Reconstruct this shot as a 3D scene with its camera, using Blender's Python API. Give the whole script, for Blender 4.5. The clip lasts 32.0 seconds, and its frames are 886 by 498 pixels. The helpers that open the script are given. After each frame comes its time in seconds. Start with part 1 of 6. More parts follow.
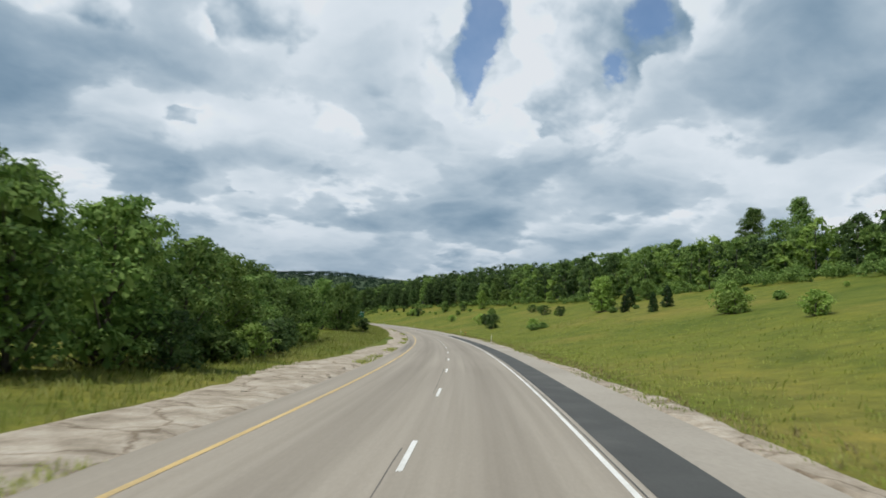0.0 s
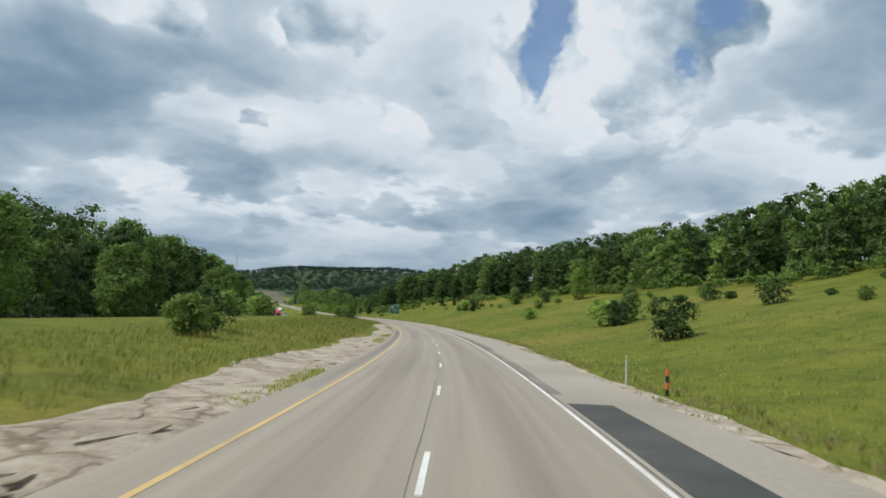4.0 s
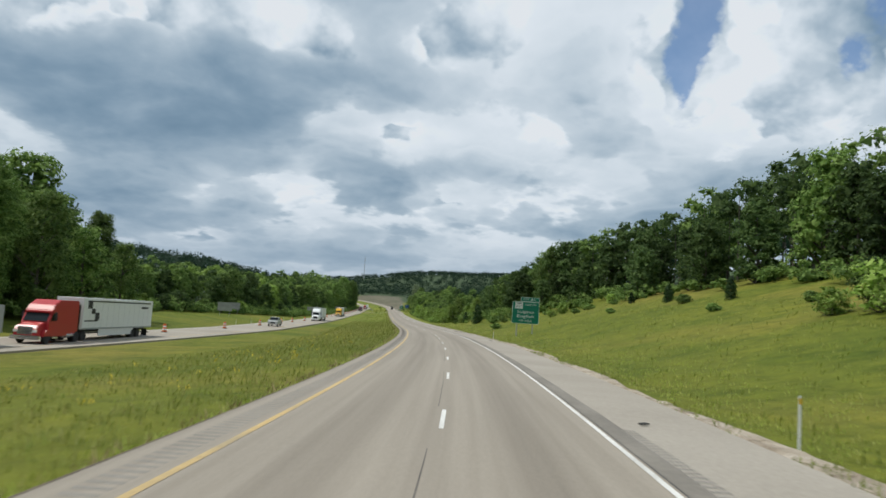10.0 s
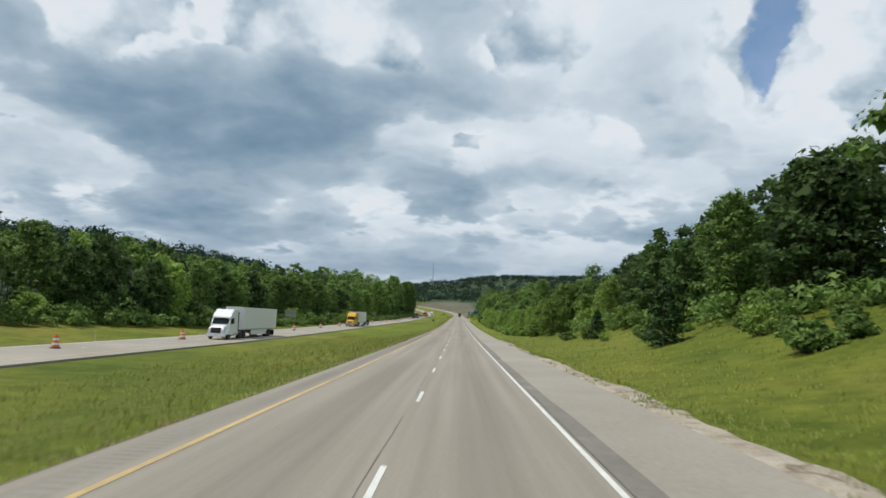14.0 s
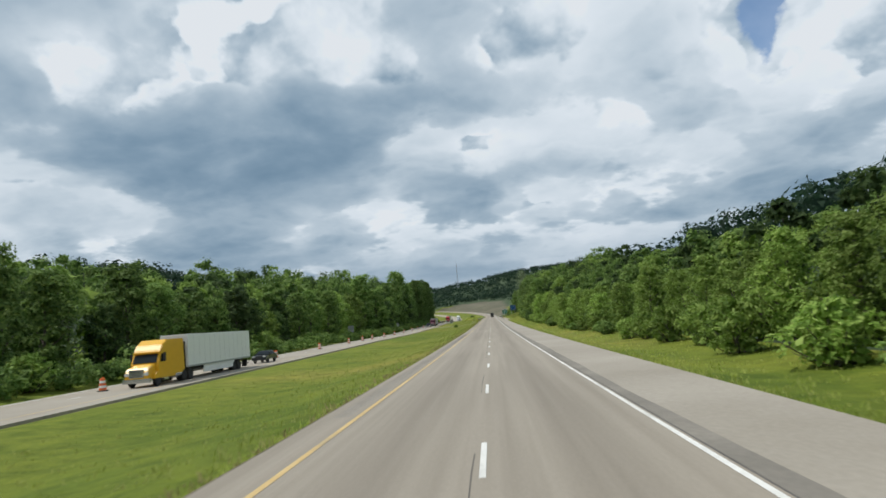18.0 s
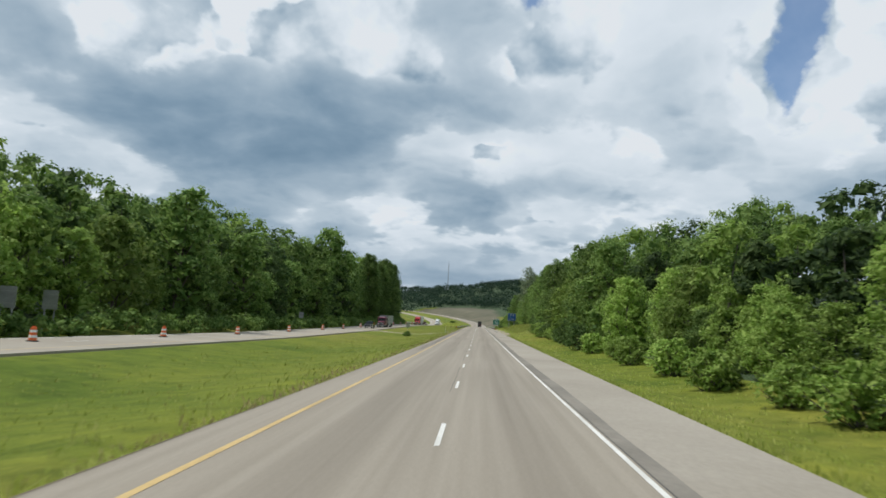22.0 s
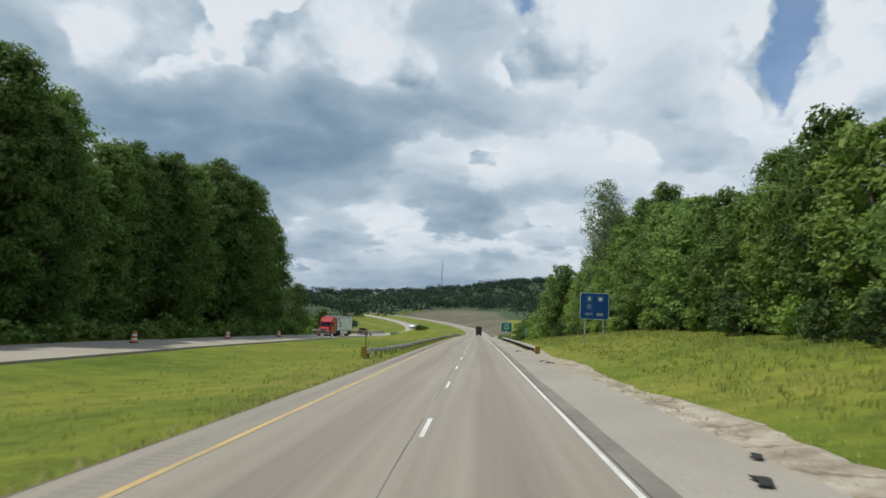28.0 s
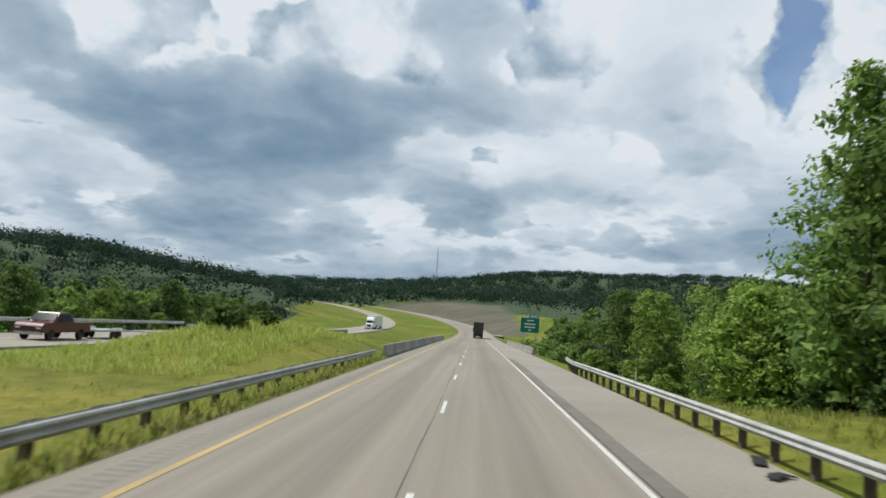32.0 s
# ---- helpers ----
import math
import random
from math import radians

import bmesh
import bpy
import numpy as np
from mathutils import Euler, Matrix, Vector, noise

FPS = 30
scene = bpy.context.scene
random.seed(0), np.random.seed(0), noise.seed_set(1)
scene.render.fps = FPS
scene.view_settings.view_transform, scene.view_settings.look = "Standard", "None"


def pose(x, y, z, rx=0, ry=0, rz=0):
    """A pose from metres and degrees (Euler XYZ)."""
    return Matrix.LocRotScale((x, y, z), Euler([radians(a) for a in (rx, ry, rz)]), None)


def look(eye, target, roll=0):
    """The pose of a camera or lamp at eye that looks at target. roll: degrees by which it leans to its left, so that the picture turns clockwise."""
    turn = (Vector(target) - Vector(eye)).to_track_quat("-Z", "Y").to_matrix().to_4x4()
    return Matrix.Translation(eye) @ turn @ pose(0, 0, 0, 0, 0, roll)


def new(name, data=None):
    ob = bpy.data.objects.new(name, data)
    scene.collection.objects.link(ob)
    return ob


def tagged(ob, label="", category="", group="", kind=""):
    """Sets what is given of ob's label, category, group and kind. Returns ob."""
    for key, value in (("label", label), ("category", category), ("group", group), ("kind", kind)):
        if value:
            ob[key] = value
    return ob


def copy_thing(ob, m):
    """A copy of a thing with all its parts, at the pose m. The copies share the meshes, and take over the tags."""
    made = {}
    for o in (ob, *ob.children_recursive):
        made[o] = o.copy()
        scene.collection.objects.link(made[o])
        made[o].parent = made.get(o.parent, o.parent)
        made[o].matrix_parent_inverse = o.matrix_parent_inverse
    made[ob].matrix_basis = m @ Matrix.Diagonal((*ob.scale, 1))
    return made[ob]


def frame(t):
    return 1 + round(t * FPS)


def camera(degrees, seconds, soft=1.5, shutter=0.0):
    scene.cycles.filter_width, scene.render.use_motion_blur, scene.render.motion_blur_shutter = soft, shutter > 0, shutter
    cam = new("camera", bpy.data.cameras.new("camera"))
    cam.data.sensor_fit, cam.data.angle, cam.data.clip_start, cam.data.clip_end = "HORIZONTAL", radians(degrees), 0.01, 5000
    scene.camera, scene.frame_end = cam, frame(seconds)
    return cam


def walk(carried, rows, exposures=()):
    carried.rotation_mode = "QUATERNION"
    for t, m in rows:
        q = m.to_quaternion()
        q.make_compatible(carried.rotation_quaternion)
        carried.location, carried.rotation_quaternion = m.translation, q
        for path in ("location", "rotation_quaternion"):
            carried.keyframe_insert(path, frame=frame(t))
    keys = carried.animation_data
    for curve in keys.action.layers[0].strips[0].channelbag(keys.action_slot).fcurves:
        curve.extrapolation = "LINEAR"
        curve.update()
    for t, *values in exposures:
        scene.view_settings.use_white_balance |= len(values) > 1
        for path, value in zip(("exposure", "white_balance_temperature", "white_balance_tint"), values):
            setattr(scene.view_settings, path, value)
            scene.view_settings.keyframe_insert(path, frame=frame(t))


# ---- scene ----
import itertools

cam = camera(66.0, 32.0, soft=1.6, shutter=0.15)
# seconds, x, y, z, tilt, roll, yaw
PATH = [
    (0.0, -94.20, -424.42, 2.40, 95.06, -2.19, -21.85),
    (0.5, -88.00, -410.60, 2.04, 95.07, -2.78, -21.19),
    (1.0, -81.96, -396.61, 1.68, 95.08, -3.22, -20.40),
    (1.5, -75.96, -382.13, 1.32, 94.85, -3.40, -20.02),
    (2.0, -70.14, -367.43, 0.96, 94.64, -3.50, -19.45),
    (2.5, -64.51, -353.00, 0.63, 94.70, -2.62, -19.26),
    (3.0, -59.11, -338.52, 0.30, 94.81, -1.92, -18.73),
    (3.5, -53.92, -323.87, -0.02, 94.78, -2.13, -17.55),
    (5.5, -35.49, -264.55, -1.16, 94.89, -3.00, -14.36),
    (6.0, -31.33, -249.71, -1.40, 95.06, -2.60, -13.85),
    (6.5, -27.32, -234.43, -1.65, 95.16, -2.51, -12.58),
    (7.0, -23.53, -219.04, -1.88, 95.17, -2.49, -11.23),
    (7.5, -20.31, -204.15, -2.10, 95.32, -2.58, -9.99),
    (8.0, -17.26, -188.96, -2.31, 95.45, -2.89, -8.90),
    (8.5, -14.47, -172.86, -2.52, 95.33, -3.36, -7.69),
    (9.0, -11.95, -156.72, -2.73, 95.18, -3.78, -6.52),
    (9.5, -9.55, -140.47, -2.93, 95.07, -3.83, -5.66),
    (10.0, -7.47, -124.48, -3.13, 94.99, -3.71, -4.85),
    (10.5, -5.70, -109.01, -3.33, 95.09, -3.39, -4.61),
    (11.0, -4.15, -93.11, -3.53, 95.17, -3.44, -3.70),
    (11.5, -2.75, -76.98, -3.74, 95.15, -3.41, -2.68),
    (12.0, -1.61, -60.82, -3.95, 95.22, -3.51, -1.79),
    (12.5, -0.60, -44.23, -4.17, 95.09, -3.69, -0.89),
    (13.0, 0.13, -27.98, -4.38, 95.06, -3.47, -0.13),
    (13.5, 0.74, -12.28, -4.60, 95.15, -3.02, 0.54),
    (14.0, 1.12, 3.78, -4.81, 95.31, -2.77, 1.35),
    (14.5, 1.13, 20.01, -5.04, 95.39, -2.84, 2.01),
    (15.0, 1.14, 36.34, -5.26, 95.45, -3.27, 2.53),
    (15.5, 1.00, 52.84, -5.49, 95.44, -3.90, 3.03),
    (17.5, 0.43, 118.78, -6.21, 95.46, -3.69, 3.46),
    (17.8, 0.34, 128.73, -6.30, 95.51, -3.76, 3.72),
    (17.9, 0.38, 132.19, -6.34, 95.81, 1.07, 3.89),
    (18.0, 0.35, 135.49, -6.36, 95.83, 4.77, 3.98),
    (18.1, 0.37, 138.79, -6.39, 95.80, 3.46, 3.85),
    (18.2, 0.39, 142.09, -6.42, 95.78, 2.46, 3.72),
    (18.3, 0.40, 145.39, -6.44, 95.76, -1.74, 3.59),
    (18.5, 0.40, 152.02, -6.49, 95.72, -3.12, 3.36),
    (19.0, 0.47, 168.43, -6.60, 95.66, -3.98, 3.20),
    (19.5, 0.57, 184.97, -6.70, 95.77, -3.83, 2.94),
    (20.0, 0.66, 201.51, -6.78, 95.79, -3.30, 2.83),
    (20.5, 0.63, 217.86, -6.84, 95.76, -3.09, 2.75),
    (21.0, 0.61, 234.12, -6.90, 95.91, -3.70, 2.85),
    (21.5, 0.64, 250.43, -6.93, 96.00, -3.66, 2.89),
    (22.0, 0.68, 266.75, -6.96, 96.12, -3.49, 2.93),
    (22.5, 0.61, 282.96, -6.97, 96.14, -3.51, 2.87),
    (23.0, 0.55, 299.12, -6.97, 96.15, -3.70, 2.86),
    (23.5, 0.50, 315.23, -6.96, 96.18, -3.90, 2.87),
    (24.0, 0.44, 331.34, -6.93, 96.18, -4.07, 2.82),
    (24.5, 0.44, 347.39, -6.90, 96.32, -4.24, 2.93),
    (25.0, 0.44, 363.48, -6.85, 96.44, -4.12, 3.01),
    (25.5, 0.54, 379.68, -6.79, 96.48, -3.78, 2.97),
    (27.5, 0.91, 444.46, -6.56, 96.61, -2.93, 2.73),
    (28.0, 1.12, 460.38, -6.51, 96.66, -2.54, 2.85),
    (28.5, 1.11, 476.82, -6.45, 96.63, -2.83, 2.75),
    (29.0, 1.10, 493.37, -6.39, 96.53, -3.14, 2.75),
    (29.5, 1.04, 509.39, -6.34, 96.51, -3.09, 2.74),
    (30.0, 0.99, 525.40, -6.28, 96.51, -3.13, 2.78),
    (30.5, 0.93, 541.71, -6.23, 96.51, -3.53, 2.73),
    (31.0, 0.86, 557.92, -6.20, 96.45, -3.73, 2.74),
    (31.5, 0.80, 574.18, -6.17, 96.41, -3.97, 2.63),
    (32.0, 0.74, 590.44, -6.17, 96.34, -4.11, 2.62),
]
walk(cam, [(t, pose(x, y, z, rx, ry, rz)) for t, x, y, z, rx, ry, rz in PATH], [(0, 0.0, 6080, 8), (32, 0.0, 6080, 8)])

# ---- world and light ----
SUN_AZ, SUN_EL = radians(-92), radians(61)      # azimuth from +y towards +x
world = bpy.data.worlds.new("sky")
scene.world = world
world.use_nodes = True


def sky_nodes():
    nt = world.node_tree
    nt.nodes.clear()
    N, L = nt.nodes.new, nt.links.new

    def math_node(op, a, b=None, c=None, clamp=False):
        n = N("ShaderNodeMath")
        n.operation, n.use_clamp = op, clamp
        for k, v in enumerate((a, b, c)):
            if v is None:
                continue
            if isinstance(v, (int, float)):
                n.inputs[k].default_value = v
            else:
                L(v, n.inputs[k])
        return n.outputs[0]

    def ramp(value, lo, hi):
        n = N("ShaderNodeMapRange")
        n.interpolation_type = "SMOOTHSTEP"
        L(value, n.inputs[0])
        n.inputs[1].default_value, n.inputs[2].default_value = lo, hi
        return n.outputs[0]

    def mix(f, a, b):
        n = N("ShaderNodeMix")
        n.data_type = "RGBA"
        if isinstance(f, (int, float)):
            n.inputs[0].default_value = f
        else:
            L(f, n.inputs[0])
        for k, v in ((6, a), (7, b)):
            if isinstance(v, tuple):
                n.inputs[k].default_value = (*v, 1)
            else:
                L(v, n.inputs[k])
        return n.outputs[2]

    co = N("ShaderNodeTexCoord").outputs["Generated"]
    sep = N("ShaderNodeSeparateXYZ")
    L(co, sep.inputs[0])
    dx, dy, dz = sep.outputs

    across = math_node("SQRT", math_node("ADD", math_node("MULTIPLY", dx, dx), math_node("MULTIPLY", dy, dy)))

    def warped(vec, scale, amount):
        n = N("ShaderNodeTexNoise")
        L(vec, n.inputs["Vector"])
        n.inputs["Scale"].default_value, n.inputs["Detail"].default_value = scale, 4
        sub = N("ShaderNodeVectorMath")
        sub.operation = "SUBTRACT"
        L(n.outputs["Color"], sub.inputs[0])
        sub.inputs[1].default_value = (0.5, 0.5, 0.5)
        mad = N("ShaderNodeVectorMath")
        mad.operation = "MULTIPLY_ADD"
        L(sub.outputs[0], mad.inputs[0])
        mad.inputs[1].default_value = (amount, amount, amount)
        L(vec, mad.inputs[2])
        return mad.outputs[0]

    def cloud_noise(vec, scale, detail, rough, offset, distort=0.0):
        m = N("ShaderNodeMapping")
        L(vec, m.inputs[0])
        m.inputs[1].default_value = offset
        n = N("ShaderNodeTexNoise")
        n.noise_dimensions = "3D"
        L(m.outputs[0], n.inputs["Vector"])
        n.inputs["Scale"].default_value = scale
        n.inputs["Detail"].default_value = detail
        n.inputs["Roughness"].default_value = rough
        n.inputs["Distortion"].default_value = distort
        return n.outputs["Fac"]

    def puffs(vec, scale):
        """Cauliflower heads: rounded cells within cells."""
        n = N("ShaderNodeTexVoronoi")
        n.feature, n.voronoi_dimensions, n.normalize = "F1", "3D", True
        L(vec, n.inputs["Vector"])
        n.inputs["Scale"].default_value, n.inputs["Detail"].default_value = scale, 2
        n.inputs["Roughness"].default_value, n.inputs["Lacunarity"].default_value = 0.5, 2.2
        return math_node("SUBTRACT", 0.5, n.outputs["Distance"])

    loose = warped(co, 12.0, 0.06)

    def blob(az, el, size_az, size_el, amount):
        """A smooth swelling round one direction of the sky."""
        a, e = radians(az), radians(el)
        tot = None
        for ax, size in (((math.cos(a), -math.sin(a), 0), size_az), ((-math.sin(a) * math.sin(e), -math.cos(a) * math.sin(e), math.cos(e)), size_el)):
            d = N("ShaderNodeVectorMath")
            d.operation = "DOT_PRODUCT"
            L(loose, d.inputs[0])
            d.inputs[1].default_value = ax
            q = math_node("POWER", math_node("ABSOLUTE", math_node("MULTIPLY", d.outputs["Value"], 1 / math.tan(radians(size)))), 2.0)
            tot = q if tot is None else math_node("ADD", tot, q)
        f = N("ShaderNodeVectorMath")
        f.operation = "DOT_PRODUCT"
        L(loose, f.inputs[0])
        f.inputs[1].default_value = (math.sin(a) * math.cos(e), math.cos(a) * math.cos(e), math.sin(e))
        front = ramp(f.outputs["Value"], 0.2, 0.6)
        return math_node("MULTIPLY", math_node("MULTIPLY", math_node("EXPONENT", math_node("MULTIPLY", tot, -1.0)), front), amount)

    # the cloud layer: a flat base seen from below, its range growing towards the horizon
    reach = math_node("DIVIDE", 1.0, math_node("ADD", math_node("MAXIMUM", dz, 0.0), CLOUD_CURVE))
    ex, ey = math_node("DIVIDE", dx, across), math_node("DIVIDE", dy, across)

    def level(k):
        """Where the line of sight meets the k-th level of the layer."""
        r = math_node("ADD", reach, k * CLOUD_STEP)
        comb = N("ShaderNodeCombineXYZ")
        L(math_node("MULTIPLY", ex, r), comb.inputs[0])
        L(math_node("MULTIPLY", ey, r), comb.inputs[1])
        comb.inputs[2].default_value = 0.09 * k
        return warped(comb.outputs[0], 3.0, 0.10)

    banks = None
    for row in COVER:
        b = blob(*row)
        banks = b if banks is None else math_node("ADD", banks, b)
    heaps = math_node("MULTIPLY", banks, 0.6)
    for row in HEAPS:
        heaps = math_node("ADD", heaps, blob(*row))
    shade = None
    for row in SHADE:
        b = blob(*row)
        shade = b if shade is None else math_node("ADD", shade, b)
    # behind, a bright broken sheet; before it the heaps, from their white heads down to their grey bases
    far = level(CLOUD_LEVELS + 3)
    sheet = math_node("MULTIPLY_ADD", puffs(far, CLOUD_SCALE * 3), 0.25, cloud_noise(far, CLOUD_SCALE * 0.8, 6, 0.5, (3.0, 7.0, 1.0)))
    lit = level(CLOUD_LEVELS + 1.4)
    above = math_node("MULTIPLY_ADD", puffs(lit, CLOUD_SCALE * 3), 0.25, cloud_noise(lit, CLOUD_SCALE * 0.8, 5, 0.5, (3.0, 7.0, 1.0)))
    cover = ramp(math_node("MULTIPLY_ADD", puffs(far, CLOUD_SCALE * 9), 0.3, math_node("ADD", sheet, banks)), 0.20, 0.40)
    tone = math_node("MULTIPLY_ADD", math_node("SUBTRACT", sheet, above), 2.4, 0.71)
    for k in reversed(range(CLOUD_LEVELS)):
        p = level(k)
        dens = cloud_noise(p, CLOUD_SCALE, 6, 0.47, (11.3, 2.2, 5.0), 0.15)
        dens = math_node("MULTIPLY_ADD", puffs(p, CLOUD_SCALE * 2.8), 0.15, dens)
        dens = math_node("ADD", dens, heaps)
        thr = CLOUD_LOW + k * CLOUD_TAPER
        m = ramp(dens, thr, thr + (0.085 if k == 0 else 0.05))
        up = k / (CLOUD_LEVELS - 1)
        t = math_node("MULTIPLY_ADD", math_node("MAXIMUM", math_node("SUBTRACT", dens, thr + 0.03), 0.0), -0.6 - 0.8 * (1 - up), 0.56 + 0.44 * up ** 0.8)
        mixf = N("ShaderNodeMix")
        L(m, mixf.inputs[0])
        L(tone, mixf.inputs[2])
        L(t, mixf.inputs[3])
        tone, cover = mixf.outputs[0], math_node("MAXIMUM", cover, m)
    tone = math_node("ADD", tone, shade)
    col = N("ShaderNodeValToRGB")
    col.color_ramp.interpolation = "B_SPLINE"
    els = col.color_ramp.elements
    stops = [(0.02, (0.183, 0.285, 0.385)), (0.25, (0.28, 0.39, 0.495)), (0.42, (0.428, 0.53, 0.615)), (0.58, (0.605, 0.69, 0.755)), (0.74, (0.83, 0.885, 0.92)), (0.95, (1.015, 1.035, 1.055))]
    while len(els) < len(stops):
        els.new(0.5)
    for e, (pos, c) in zip(els, stops):
        e.position, e.color = pos, (*c, 1)
    L(tone, col.inputs[0])
    low = ramp(dz, 0.02, 0.14)
    cloud = mix(math_node("MULTIPLY", math_node("SUBTRACT", 1.0, low), 0.6), col.outputs[0], (0.46, 0.55, 0.64))
    thick = math_node("MAXIMUM", math_node("MAXIMUM", cover, math_node("SUBTRACT", 1.0, low)), 0.16)
    tex = N("ShaderNodeTexSky")
    tex.sky_type, tex.sun_disc = "NISHITA", False
    tex.sun_elevation, tex.sun_rotation = SUN_EL, SUN_AZ
    tex.air_density, tex.dust_density, tex.ozone_density = 1.0, 0.6, 2.0
    sky = mix(1.0, (0, 0, 0), tex.outputs[0])
    bg_sky, bg_cloud, blend, out = N("ShaderNodeBackground"), N("ShaderNodeBackground"), N("ShaderNodeMixShader"), N("ShaderNodeOutputWorld")
    L(sky, bg_sky.inputs[0])
    bg_sky.inputs[1].default_value = SKY_STRENGTH
    L(cloud, bg_cloud.inputs[0])
    bg_cloud.inputs[1].default_value = CLOUD_STRENGTH
    L(thick, blend.inputs[0])
    L(bg_sky.outputs[0], blend.inputs[1])
    L(bg_cloud.outputs[0], blend.inputs[2])
    L(blend.outputs[0], out.inputs[0])


SKY_STRENGTH, CLOUD_STRENGTH = 0.12, 0.78
CLOUD_CURVE, CLOUD_STEP, CLOUD_LEVELS, CLOUD_SCALE, CLOUD_LOW, CLOUD_TAPER = 0.24, 0.05, 8, 2.5, 0.50, 0.007
# azimuth, elevation, half-widths in degrees, amount: gaps (negative) and banks in the cover; dark bellies (negative) and bright heads
COVER = [
    (24.8, 25.5, 1.8, 5.6, -0.44), (23.6, 19, 1.2, 3.0, -0.36), (38.5, 23.5, 2.2, 2.6, -0.46), (35.5, 20, 1.2, 1.8, -0.34), (4, 26.5, 4.0, 1.3, -0.32),
]
# heavier (positive) and thinner stretches of the heaps before the sheet
HEAPS = [
    (30, 20, 7, 7, -0.07), (18, 19, 6, 6, -0.04), (12, 15.5, 6, 1.6, -0.08), (-20, 13, 12, 6, 0.10), (2, 11.4, 7, 1.2, 0.10), (-4, 18, 5, 2.0, 0.06), (44, 12, 8, 3, 0.04), (-33, 22, 6, 3, -0.08), (-17, 22, 9, 4, -0.11),
    (-9, 22.5, 2.4, 2.6, -0.10), (1, 14.4, 4.5, 1.0, -0.10),
]
SHADE = [
    (-20, 12.5, 12, 5, -0.12), (-4.5, 18, 5, 2.0, -0.08), (2, 11.4, 7, 1.3, -0.12), (21, 10.2, 5, 1.4, -0.06),
    (-9, 22, 2.4, 3.0, 0.14), (-18, 22, 8, 3.5, 0.08), (-33, 22, 6, 2.6, 0.14), (1, 14.2, 4.5, 0.9, 0.16), (-7.2, 10.8, 1.3, 1.3, 0.16), (30, 20, 6, 5, 0.10), (19, 18, 2.5, 3.5, 0.10),
]
sky_nodes()
sun = new("sun", bpy.data.lights.new("sun", "SUN"))
sun.data.energy, sun.data.angle, sun.data.color = 3.6, radians(0.6), (1.0, 0.93, 0.80)
sun.matrix_world = look((math.sin(SUN_AZ) * math.cos(SUN_EL) * 100, math.cos(SUN_AZ) * math.cos(SUN_EL) * 100, math.sin(SUN_EL) * 100), (0, 0, 0))


# ---- materials ----
def material(name, rough=0.8, metal=0.0):
    m = bpy.data.materials.new(name)
    m.use_nodes = True
    b = m.node_tree.nodes["Principled BSDF"]
    b.inputs["Roughness"].default_value, b.inputs["Metallic"].default_value = rough, metal
    return m, m.node_tree, b


def noise_node(nt, scale, detail=4, rough=0.55, coord="Object"):
    c = nt.nodes.new("ShaderNodeTexCoord")
    n = nt.nodes.new("ShaderNodeTexNoise")
    n.inputs["Scale"].default_value, n.inputs["Detail"].default_value, n.inputs["Roughness"].default_value = scale, detail, rough
    nt.links.new(c.outputs[coord], n.inputs["Vector"])
    return n


def ramp_node(nt, value, stops):
    r = nt.nodes.new("ShaderNodeValToRGB")
    els = r.color_ramp.elements
    while len(els) < len(stops):
        els.new(0.5)
    for e, (p, c) in zip(els, stops):
        e.position, e.color = p, (*c, 1)
    nt.links.new(value, r.inputs[0])
    return r.outputs[0]


def mix_node(nt, fac, a, b, kind="MIX"):
    n = nt.nodes.new("ShaderNodeMix")
    n.data_type, n.blend_type = "RGBA", kind
    for k, v in ((0, fac), (6, a), (7, b)):
        if isinstance(v, (int, float)):
            n.inputs[k].default_value = v
        elif isinstance(v, tuple):
            n.inputs[k].default_value = (*v, 1)
        else:
            nt.links.new(v, n.inputs[k])
    return n.outputs[2]


def bump_node(nt, b, height, strength=0.3, distance=0.02):
    n = nt.nodes.new("ShaderNodeBump")
    n.inputs["Strength"].default_value, n.inputs["Distance"].default_value = strength, distance
    nt.links.new(height, n.inputs["Height"])
    nt.links.new(n.outputs[0], b.inputs["Normal"])


def two_scale(name, dark, mid, light, coarse=0.3, fine=6.0, rough=0.85, bump=0.3, dist=0.02, metal=0.0, amount=0.5):
    """A surface whose colour drifts over metres and grains over centimetres."""
    m, nt, b = material(name, rough, metal)
    a, f = noise_node(nt, coarse, 5), noise_node(nt, fine, 6, 0.65)
    col = ramp_node(nt, a.outputs["Fac"], [(0.3, dark), (0.5, mid), (0.72, light)])
    grain = ramp_node(nt, f.outputs["Fac"], [(0.25, (0.55, 0.55, 0.55)), (0.75, (1.4, 1.4, 1.4))])
    col = mix_node(nt, amount, col, grain, "MULTIPLY")
    nt.links.new(col, b.inputs["Base Color"])
    bump_node(nt, b, f.outputs["Fac"], bump, dist)
    return m


def paint(name, colour, rough=0.4, metal=0.0, dirt=0.25):
    """A painted or plain surface with faint dirt."""
    m, nt, b = material(name, rough, metal)
    n = noise_node(nt, 3.0, 6, 0.6)
    d = tuple(c * 0.7 for c in colour)
    nt.links.new(mix_node(nt, ramp_node(nt, n.outputs["Fac"], [(0.4, (0, 0, 0)), (0.8, (dirt, dirt, dirt))]), colour, d), b.inputs["Base Color"])
    return m


